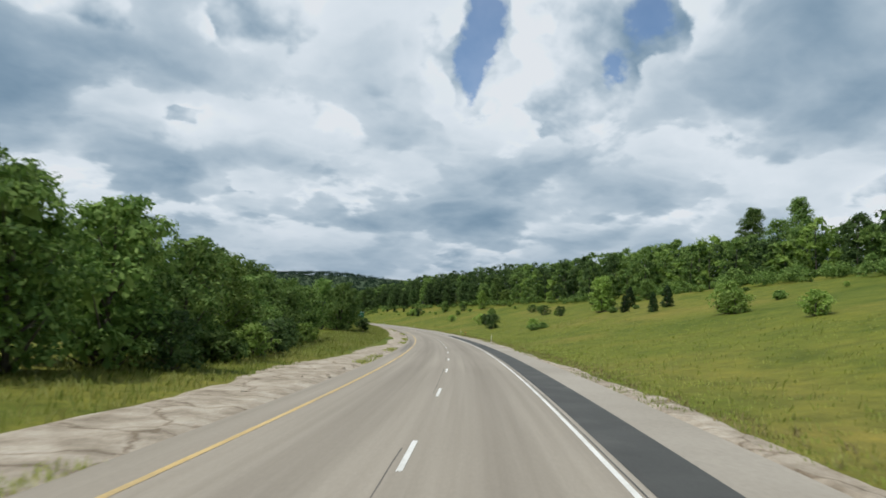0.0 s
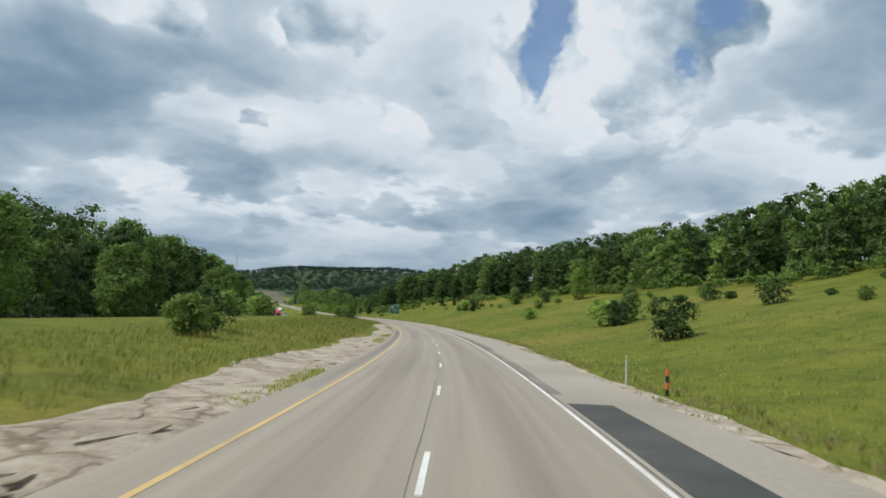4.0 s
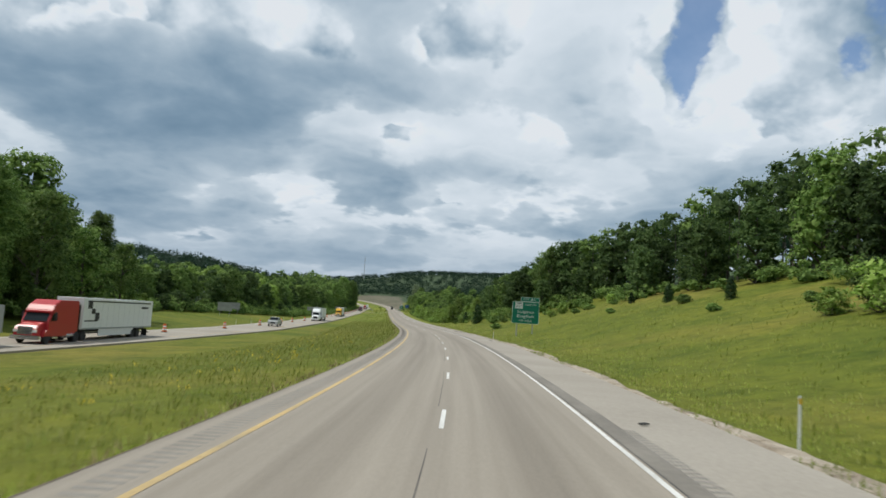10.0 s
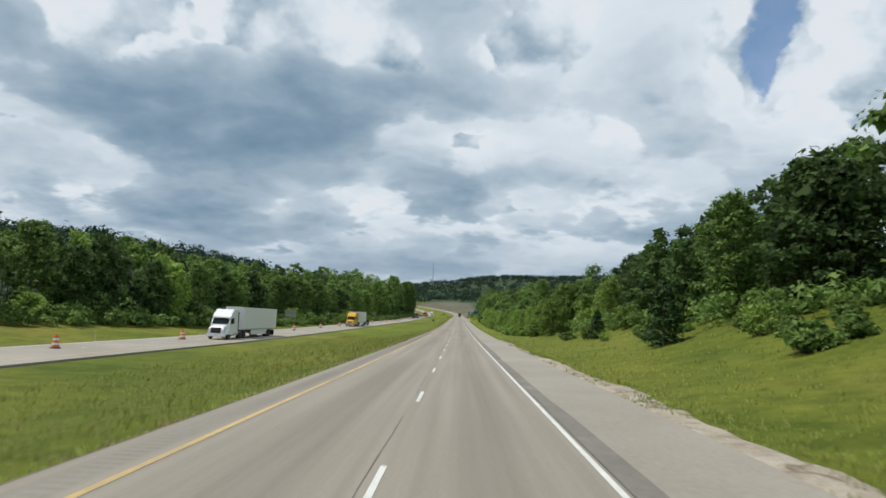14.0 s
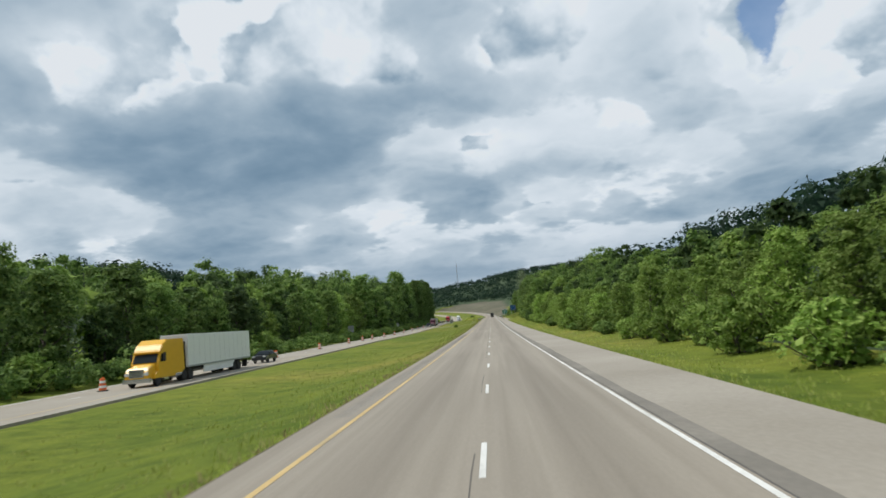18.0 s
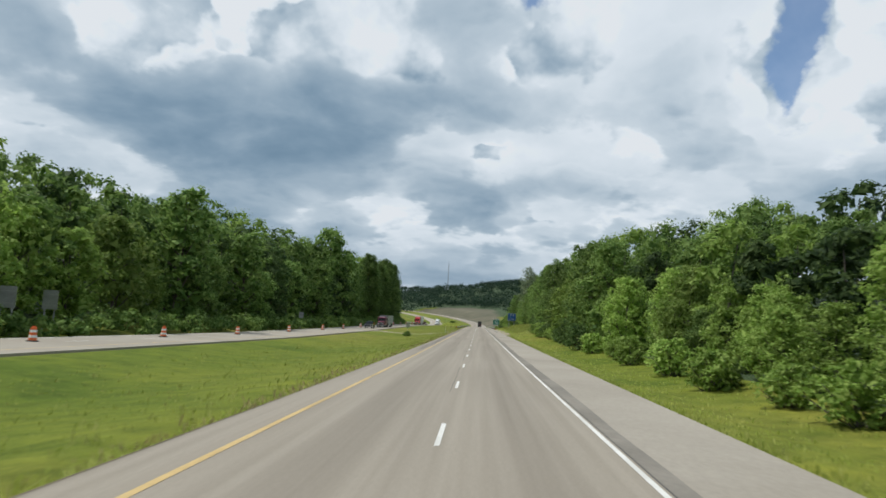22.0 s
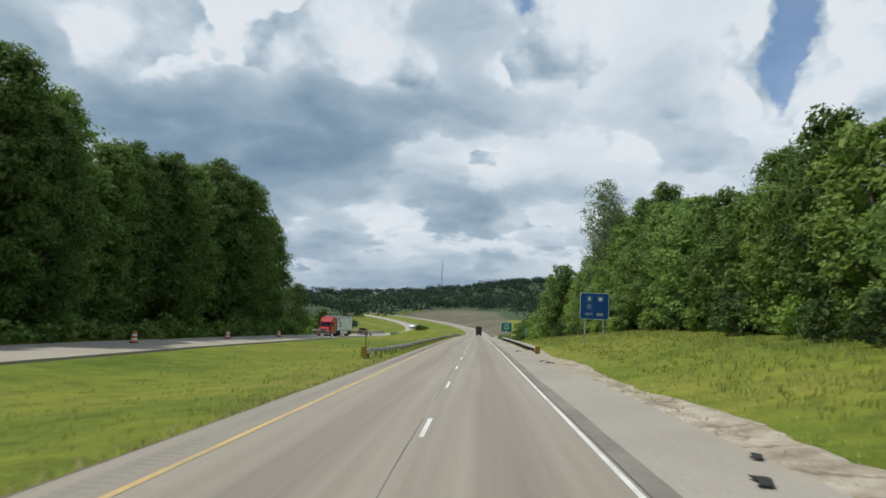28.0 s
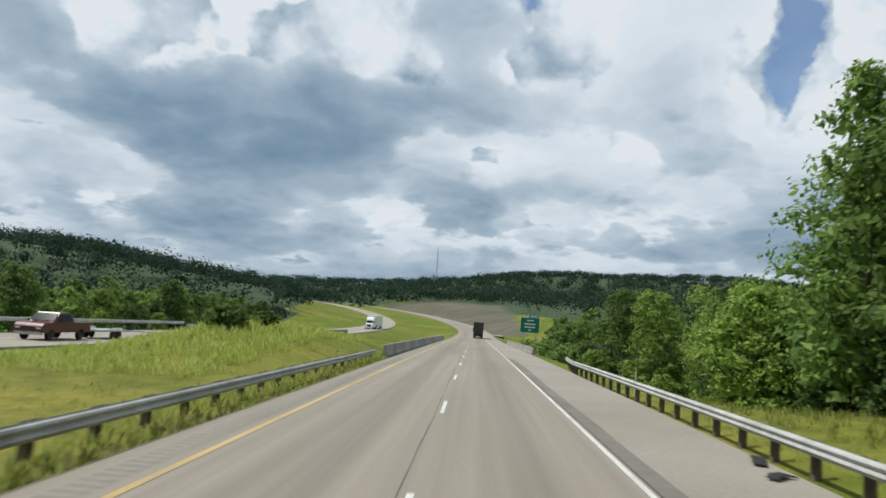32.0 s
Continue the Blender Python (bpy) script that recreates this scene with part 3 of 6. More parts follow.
def build_ground():
    s_list = list(np.arange(-320, 1330, 5.0)) + list(np.arange(1330, 2000, 15.0)) + list(np.arange(2000, 4600, 60.0))
    right = [RIGHT_EDGE - 0.3, 7.6, 8.3, 9.1, 10.4, 12.6, 15.5, 18, 21, 25, 30, 36, 43, 50, 60, 70, 82, 95, 110, 130, 160, 200, 260, 340, 450, 600, 850, 1200, 1800, 2600]
    verts, cols = [], []
    s = np.array(s_list)
    left_m = [LEFT_EDGE + (other_lat(s) - LEFT_EDGE) * f for f in (0.0, .04, .1, .18, .28, .38, .48, .58, .68, .78, .88, .95, 1.0)]
    far = other_lat(s) - OTHER_W
    left_f = [far - d for d in (-0.2, 0.6, 2, 4, 6, 9, 12, 16, 21, 27, 34, 42, 52, 64, 80, 100, 130, 170, 230, 310, 420, 560, 700, 850)]
    lat_cols = [c for c in reversed(left_f)] + [c for c in reversed(left_m)] + [np.full(len(s), r) for r in right]
    n = len(s)
    for c in lat_cols:
        c = np.maximum(c, -930)
        x, y, _ = road_xy(s, c)
        verts += list(zip(x, y, ground_z(s, c)))
    faces = [(k * n + i, (k + 1) * n + i, (k + 1) * n + i + 1, k * n + i + 1) for k in range(len(lat_cols) - 1) for i in range(n - 1)]
    me = mesh_of("ground", verts, faces, "grass", True)
    me.materials.append(M["forest_floor"])
    me.materials.append(M["dry_field"])
    lat_arr = np.array([np.maximum(c, -930) for c in lat_cols])
    wood_r, wood_l = np.interp(s, *R_WOOD) + 2, far - np.interp(s, *L_WOOD) - 2
    x, y, _ = road_xy(np.broadcast_to(s, lat_arr.shape), lat_arr)
    inside = ((lat_arr > wood_r) & (s > 150)) | (lat_arr < wood_l) | (y > 1190)
    slot = [1 if inside[k, i] and inside[k + 1, i + 1] else 0 for k in range(len(lat_cols) - 1) for i in range(n - 1)]
    # the bare brown bank between the bend and the exit ramp
    field = (s > 1275) & (s < 1640) & (lat_arr > 7.5) & (x < 22) & (y < 1190)
    slot = [2 if field[k, i] and field[k + 1, i + 1] else q for (k, i), q in zip(itertools.product(range(len(lat_cols) - 1), range(n - 1)), slot)]
    me.polygons.foreach_set("material_index", slot)
    ob = part("ground", me)
    tagged(ob, "rolling grassy ground with green and straw-coloured patches", "ground", kind="structure")
    return ob


ground = build_ground()


def strip(name, lats, mat, lift, parent=None, s_list=S_RUN, thick=0.0, label="", zoff=None):
    zf = (lambda s, l: road_z(s) + lift) if zoff is None else (lambda s, l: road_z(s) + zoff(s) + lift)
    v, f = ribbon(s_list, lats, zf, thick)
    return part(name, mesh_of(name, v, f, mat, False), parent, label)


road = strip("road", [-4.75, 3.80], "pavement", 0.0, thick=0.4)
at = road.data.attributes.new("lat", "FLOAT_VECTOR", "POINT")
half = len(S_RUN)
for i, v in enumerate(road.data.vertices):
    at.data[i].vector = ((-4.75, 3.80, -4.75, 3.80)[i // half], S_RUN[i % half], 0)
tagged(road, "two-lane grey concrete highway carriageway with worn wheel tracks", "road", kind="structure")
shoulder = strip("shoulder", [3.803, 7.15], "shoulder", -0.004, thick=0.4)
tagged(shoulder, "pale paved shoulder beside the carriageway", "road shoulder", kind="structure")
other = strip("opposite_road", [lambda s: other_lat(s) - OTHER_W, lambda s: other_lat(s)], "shoulder", 0.0, thick=0.4, zoff=other_dz)
tagged(other, "pale concrete carriageway for oncoming traffic beyond the median", "road", kind="structure")
strip("edge_line", [-3.68, -3.54], "yellow_paint", 0.006, road, label="faded yellow edge line")
strip("edge_line", [3.605, 3.72], "white_paint", 0.006, road, label="white edge line")
strip("edge_seam", [3.785, 3.82], "sealant", 0.004, road, label="dark seam along the edge line")
strip("edge_line", [lambda s: other_lat(s) - 2.05, lambda s: other_lat(s) - 1.9], "yellow_paint", 0.006, other, label="yellow edge line", zoff=other_dz)
strip("edge_line", [lambda s: other_lat(s) - 9.45, lambda s: other_lat(s) - 9.3], "white_paint", 0.006, other, label="white edge line", zoff=other_dz)
S_FINE = list(np.arange(-120, 1320, 2.5))


def wobble(base, amp, freq, seed):
    return lambda s: base + amp * (math.sin(s * freq + seed) + 0.6 * math.sin(s * freq * 2.7 + seed * 2) + 0.35 * math.sin(s * freq * 7.1 + seed * 3)) / 1.5


strip("edge_soil", [-4.80, -4.745], "soil", 0.004, road, [s for s in S_FINE if s > 287], label="dark crumbling edge of the paving")


# the crack that runs beside the lane line, and darker wheel tracks
for k in range(-4, 60):
    run = list(np.arange(k * 22 + 3 * math.sin(k), k * 22 + 15 + 5 * math.sin(k * 2.3), 1.5))
    strip("lane_crack", [wobble(-0.19, .02, .3, 1), wobble(-0.165, .02, .3, 1.3)], "crack", 0.004, road, run, label="dark open joint beside the lane line")
strip("edge_stain", [lambda s: 3.83, wobble(4.28, .07, .11, 2)], "edge_stain", 0.0, shoulder, [s for s in S_FINE if 146 < s < 1090], label="darker worn band beside the edge line")
patch_s = [s for s in S_FINE if s < 146]
strip("asphalt_patch", [3.95, 5.35], "fresh_asphalt", 0.004, shoulder, patch_s, label="fresh black asphalt strip")
DASH_S = 291.75
dash_mesh = mesh_of("lane_dash", [(-.055, 0, .006), (.055, 0, .006), (.055, 3.05, .006), (-.055, 3.05, .006)], [(0, 1, 2, 3)], "white_paint")
for k in range(-26, 84):
    s = DASH_S + 12.19 * k
    for ob, lat, dz in ((road, 0.0, 0.0), (other, float(other_lat(s)) - 5.65, float(other_dz(s)))):
        d = part("lane_dash", dash_mesh, ob)
        x, y, a = road_xy(s, lat)
        d.matrix_basis = pose(float(x), float(y), float(road_z(s)) + dz, math.degrees(math.atan(float(road_z(s + 3) - road_z(s)) / 3)), 0, math.degrees(float(a)))


def rumble():
    """Milled grooves beside both edge lines, as shallow dark-floored slots."""
    for name, l0, l1, host, s0, s1 in (("rumble_strip", -4.4, -3.9, road, 60, 1075), ("rumble_strip", 4.25, 4.6, shoulder, 150, 330)):
        verts, faces = [], []
        for s in np.arange(s0, s1, 0.32):
            if math.sin(s * 0.013 + l0) + math.sin(s * 0.041) < (-0.9 if l0 < 0 else 1.15):
                continue
            b = len(verts)
            for ss, ll in ((s, l0), (s, l1), (s + .12, l1), (s + .12, l0)):
                x, y, _ = road_xy(ss, ll)
                verts.append((float(x), float(y), float(road_z(ss)) + 0.003))
            faces.append((b, b + 1, b + 2, b + 3))
        tagged(part(name, mesh_of(name, verts, faces, "groove"), host, "row of milled rumble grooves"), kind="stuff")


rumble()


def broken_edge(name, s0, s1, inner, outer, mat, lift, parent, label, step=1.25):
    """A ragged strip of loose pale stone that lies on the ground beside the paving."""
    ss = np.arange(s0, s1, step)
    rng = np.random.default_rng(int(s0) + 700)
    n = 6
    lat = [np.array([inner(s) + (outer(s) - inner(s)) * k / (n - 1) for s in ss]) + (rng.normal(scale=.09, size=len(ss)) if 0 < k else 0) for k in range(n)]
    verts = []
    for k in range(n):
        x, y, _ = road_xy(ss, lat[k])
        g = np.where(np.abs(lat[k]) < 9, np.maximum(ground_z(ss, lat[k]), road_z(ss) - 0.12), ground_z(ss, lat[k]))
        verts += list(zip(x, y, g + lift + rng.uniform(-.02, .05, len(ss)) - (0.12 if k in (0, n - 1) else 0)))
    m = len(ss)
    faces = [(k * m + i, k * m + i + 1, (k + 1) * m + i + 1, (k + 1) * m + i) for k in range(n - 1) for i in range(m - 1)]
    if lat[0][0] < lat[-1][0]:
        faces = [f[::-1] for f in faces]
    return tagged(part(name, mesh_of(name, verts, faces, mat)), label, "gravel", kind="structure")


broken_edge("gravel_verge", -60, 288, lambda s: -4.8, lambda s: -8.0 - .7 * math.sin(s * .05) - .4 * math.sin(s * .21) + max(0, (s - 262) * .1), "gravel", 0.07, None, "cracked pale stone and broken concrete strip beside the left lane")
broken_edge("gravel_verge", -60, 545, lambda s: 7.2, lambda s: 8.3 + .35 * math.sin(s * .07) + .25 * math.sin(s * .31), "gravel", 0.06, None, "narrow pale gravel verge between shoulder and grass")
broken_edge("gravel_verge", 868, 985, lambda s: 7.2, lambda s: 8.9 + .3 * math.sin(s * .2), "gravel", 0.06, None, "pale crushed-stone verge before the guardrail")


def slabs():
    """Broken plates of stone standing a little proud of the crumbled verge."""
    rng = random.Random(3)
    protos = []
    for k in range(6):
        n = rng.randint(5, 7)
        ring = [(math.cos(6.283 * i / n) * rng.uniform(.5, 1), math.sin(6.283 * i / n) * rng.uniform(.5, 1)) for i in range(n)]
        v = [(x * .5, y * .8, 0.0) for x, y in ring] + [(x * .46, y * .75, .09) for x, y in ring]
        f = [tuple(range(n, 2 * n))] + [(i, (i + 1) % n, n + (i + 1) % n, n + i) for i in range(n)]
        protos.append(mesh_of("slab", v, f, "gravel"))
    host = bpy.data.objects["gravel_verge"]
    for k in range(90):
        s, lat = rng.uniform(8, 284), -5.4 - min(abs(rng.gauss(0, .7)), 1.6)
        o = part("slab", rng.choice(protos), host)
        x, y, a = road_xy(s, lat)
        z = max(float(ground_z(s, lat)), float(road_z(s)) - .12) + .05
        o.matrix_basis = Matrix.LocRotScale((float(x), float(y), z), Euler((rng.gauss(0, .06), rng.gauss(0, .06), float(a) + rng.uniform(-.4, .4))), Vector((rng.uniform(.4, 1.1), rng.uniform(.6, 1.6), rng.uniform(.3, .8))))


slabs()


def crossover():
    """Worn stone track across the median between the two carriageways."""
    rng = np.random.default_rng(5)
    lats = np.linspace(LEFT_EDGE - .05, float(other_lat(863)) + .1, 26)
    verts, n = [], 8
    for i, l in enumerate(lats):
        flare = 3.0 * max(0, 1 - min(i, 25 - i) / 3) ** 2
        for k in range(n):
            s = 861 - flare + (5 + 2 * flare) * k / (n - 1) + (rng.normal(scale=.15) if k in (0, n - 1) else 0)
            x, y, z = place(s, float(l), .05 - (.1 if k in (0, n - 1) else 0) + rng.uniform(-.015, .02))
            verts.append((x, y, max(z, float(road_z(s)) - .03) if i == 0 else z))
    faces = [(i * n + k, i * n + k + 1, (i + 1) * n + k + 1, (i + 1) * n + k)[::-1] for i in range(len(lats) - 1) for k in range(n - 1)]
    tagged(part("median_crossover", mesh_of("median_crossover", verts, faces, "gravel")), "pale crushed-stone turnaround track crossing the grass median", "gravel track", kind="structure")


crossover()


# ---- trees ----
def leaf_cloud(rng, centres, radii, per, size, flat=0.7, simple=False):
    """Pointed leaf blades scattered over the outside of many clumps."""
    n = len(centres) * per
    c = np.repeat(centres, per, axis=0)
    r = np.repeat(radii, per)
    d = rng.normal(size=(n, 3))
    d /= np.linalg.norm(d, axis=1)[:, None]
    d[:, 2] = np.where(d[:, 2] < -0.4, -d[:, 2], d[:, 2])
    u = rng.uniform(0, 1, n) ** 0.6
    p = c + d * (r * (0.4 + 0.7 * u))[:, None] * np.array([1, 1, flat])
    nrm = d + rng.normal(scale=0.45, size=(n, 3)) + np.array([0, 0, 0.3])
    nrm /= np.linalg.norm(nrm, axis=1)[:, None]
    t = np.cross(nrm, rng.normal(size=(n, 3)))
    t /= np.linalg.norm(t, axis=1)[:, None] + 1e-9
    b = np.cross(nrm, t)
    L = size * (rng.uniform(0.5, 1.15, n) * (1.35 - 0.6 * u))[:, None]
    if simple:
        v = np.stack([p - t * L, p + t * L * 0.7 + b * L * 0.7, p + t * L * 0.7 - b * L * 0.7], axis=1).reshape(-1, 3)
        return v, np.arange(n * 3).reshape(-1, 3)
    v = np.stack([p - t * L, p + b * L * 0.5 - nrm * L * 0.12, p + t * L, p - b * L * 0.5 - nrm * L * 0.12], axis=1).reshape(-1, 3)
    f = np.arange(n * 4).reshape(-1, 4)
    return v, f


def fast_mesh(name, v, f, mat):
    me = bpy.data.meshes.new(name)
    k = f.shape[1]
    me.vertices.add(len(v))
    me.vertices.foreach_set("co", np.asarray(v, np.float32).ravel())
    me.loops.add(f.size)
    me.loops.foreach_set("vertex_index", f.ravel().astype(np.int32))
    me.polygons.add(len(f))
    me.polygons.foreach_set("loop_start", (np.arange(len(f)) * k).astype(np.int32))
    me.polygons.foreach_set("loop_total", np.full(len(f), k, np.int32))
    me.materials.append(M[mat])
    me.update(calc_edges=True)
    me.validate()
    return me


def tube(points, radii, sides=7):
    """Verts and faces of a tapered limb along points."""
    v, f = [], []
    pts = [Vector(p) for p in points]
    for i, (p, r) in enumerate(zip(pts, radii)):
        d = (pts[min(i + 1, len(pts) - 1)] - pts[max(i - 1, 0)]).normalized()
        x = d.orthogonal().normalized()
        y = d.cross(x)
        for k in range(sides):
            a = 2 * math.pi * k / sides
            v.append(p + (x * math.cos(a) + y * math.sin(a)) * r)
    for i in range(len(pts) - 1):
        for k in range(sides):
            k2 = (k + 1) % sides
            f.append((i * sides + k, i * sides + k2, (i + 1) * sides + k2, (i + 1) * sides + k))
    return v, f


def tree_meshes(seed, height, radius, low, clumps, per, leaf, mat, lean=0.0, simple=False):
    """Trunk-and-limb mesh and crown mesh of one tree: clumps of leaves over a lumpy outline, and coarse inner foliage."""
    rng = np.random.default_rng(seed)
    pts, rad = [], []
    n = 7
    for i in range(n):
        u = i / (n - 1)
        pts.append((lean * u * u + 0.12 * rng.normal() * u, 0.12 * rng.normal() * u, u * height * 0.86))
        rad.append((0.012 * height + 0.04) * (1 - u) ** 0.8 + 0.02)
    v, f = tube(pts, rad)
    cs, rs = [], []
    for k in range(clumps):
        u = (k + rng.uniform()) / clumps
        w = math.sin(math.pi * (0.17 + 0.76 * u)) ** 0.7
        a = k * 2.39996 + rng.normal() * 0.5
        rr = radius * w * (0.42 + 0.5 * math.sqrt(rng.uniform())) * (0.82 + 0.26 * math.sin(a * 2 + seed) * math.sin(u * 7 + seed))
        r = radius * rng.uniform(0.18, 0.31) * (0.75 + 0.35 * w)
        cs.append((lean * u + rr * math.cos(a), rr * math.sin(a), low * height + r * 0.5 + u * ((1 - low) * height - 1.2 * r)))
        rs.append(r)
    cs, rs = np.array(cs), np.array(rs)
    for k in range(0, clumps, max(clumps // 16, 1)):
        c = cs[k]
        z0 = max(low * height * 0.7, c[2] - 0.35 * radius - 0.4 * np.hypot(c[0], c[1]))
        i = min(z0 / (height * 0.86), 0.95)
        st = (lean * i * i, 0, z0)
        mid = ((st[0] + c[0]) / 2, (st[1] + c[1]) / 2, (z0 + c[2]) / 2 + 0.15 * radius * -0.3)
        v2, f2 = tube([st, mid, tuple(c)], [0.012 * height * (1.05 - i), 0.007 * height * (1.05 - i) + 0.015, 0.012], 5)
        f += [tuple(q + len(v) for q in ff) for ff in f2]
        v += v2
    lv, lf = leaf_cloud(rng, cs, rs, per, leaf, simple=simple)
    inner = cs * np.array([0.6, 0.6, 0.97])
    iv, jf = leaf_cloud(rng, inner, rs * 1.15, max(per // 8, 4), leaf * 2.3, simple=simple)
    lv, lf = np.concatenate([lv, iv]), np.concatenate([lf, jf + len(lv)])
    return mesh_of("trunk", v, f, "bark", True), fast_mesh("crown", lv, lf, mat)


def make_tree(meshes, label, category="tree", name="tree"):
    root = new(name)
    part("trunk", meshes[0], root)
    part("crown", meshes[1], root)
    return tagged(root, label, category)


NEAR = [
    make_tree(tree_meshes(1, 13, 4.2, .02, 84, 58, .22, "leaf_oak"), "tall broadleaf tree with a full deep-green crown"),
    make_tree(tree_meshes(2, 11, 3.7, .0, 74, 58, .21, "leaf_bright", .4), "broadleaf tree with a bright green sunlit crown"),
    make_tree(tree_meshes(3, 15, 4.0, .05, 90, 56, .22, "leaf_oak", -.5), "tall slender broadleaf tree with an uneven crown"),
    make_tree(tree_meshes(4, 9, 3.5, .0, 66, 60, .20, "leaf_bright"), "young bushy bright-green broadleaf tree leafy to the ground"),
    make_tree(tree_meshes(5, 8, 3.6, .0, 64, 62, .20, "leaf_oak", .3), "dense dark-green thicket tree leafy to the ground"),
    make_tree(tree_meshes(6, 22, 5.2, .04, 125, 165, .2, "leaf_oak", .4), "very tall broadleaf tree with a deep uneven crown"),
]
AIRY = make_tree(tree_meshes(8, 25, 4.6, .22, 130, 46, .18, "leaf_pale", -.8), "very tall thin-leaved tree with pale grey-green foliage and bare limbs showing")
MID = [
    make_tree(tree_meshes(11, 13, 4.6, .0, 60, 52, .30, "leaf_oak", 0, True), "woodland broadleaf tree with a rounded deep-green crown"),
    make_tree(tree_meshes(12, 12, 4.3, .0, 58, 52, .29, "leaf_dark", 0, True), "woodland broadleaf tree with a dark crown"),
    make_tree(tree_meshes(13, 15, 4.6, .02, 64, 52, .31, "leaf_oak", .5, True), "tall woodland tree with a ragged crown"),
    make_tree(tree_meshes(14, 10, 4.0, .0, 52, 52, .28, "leaf_bright", 0, True), "lighter green woodland tree at the wood's edge"),
]
SHRUB = []
for k, (h, r, mat, lab) in enumerate([(2.6, 1.9, "leaf_bright", "bright green roadside shrub"), (3.2, 2.2, "leaf_dark", "dense dark green shrub"), (1.6, 1.5, "leaf_oak", "low spreading green bush")]):
    SHRUB.append(make_tree(tree_meshes(30 + k, h, r, .0, 34, 28, .155, mat), lab, "shrub", "shrub"))


def cedar_meshes(seed, h, r):
    rng = np.random.default_rng(seed)
    cs, rs = [], []
    for k in range(60):
        u = rng.uniform(0.03, 1)
        w = r * (1 - u) ** 0.55 * (0.7 + 0.3 * min(u * 6, 1)) * 0.62
        a = rng.uniform(0, 6.283)
        cs.append((w * math.cos(a), w * math.sin(a), u * h * .93))
        rs.append(r * .42 * (1.08 - u * .75))
    v, f = leaf_cloud(rng, np.array(cs), np.array(rs), 40, .15, 1.0)
    tv, tf = tube([(0, 0, 0), (0, 0, h * .5), (0, 0, h * .9)], [.09, .06, .02])
    return mesh_of("trunk", tv, tf, "bark", True), fast_mesh("crown", v, f, "leaf_cedar")


CEDAR = make_tree(cedar_meshes(51, 3.4, 1.15), "small dark conical cedar standing on the grass slope", "cedar tree", "cedar_tree")
for o in NEAR + MID + SHRUB + [AIRY, CEDAR]:
    o.matrix_basis = pose(0, -900, -300)
used = set()


def put(src, s, lat, scale=1.0, rng=random, sink=0.12, group=""):
    m = Matrix.LocRotScale(place(s, lat, -sink * scale), Euler((rng.uniform(-.05, .05), rng.uniform(-.05, .05), rng.uniform(0, 6.28))), Vector((rng.uniform(.92, 1.1), rng.uniform(.92, 1.1), rng.uniform(.9, 1.12))) * scale)
    if src.name in used:
        o = copy_thing(src, m)
        o.matrix_basis = m
    else:
        used.add(src.name)
        src.matrix_basis = m
        o = src
    if group:
        o["group"] = group
    return o


LOW = []        # far shrubs, joined too
WOOD = []       # places of the trees behind the front rows, joined below


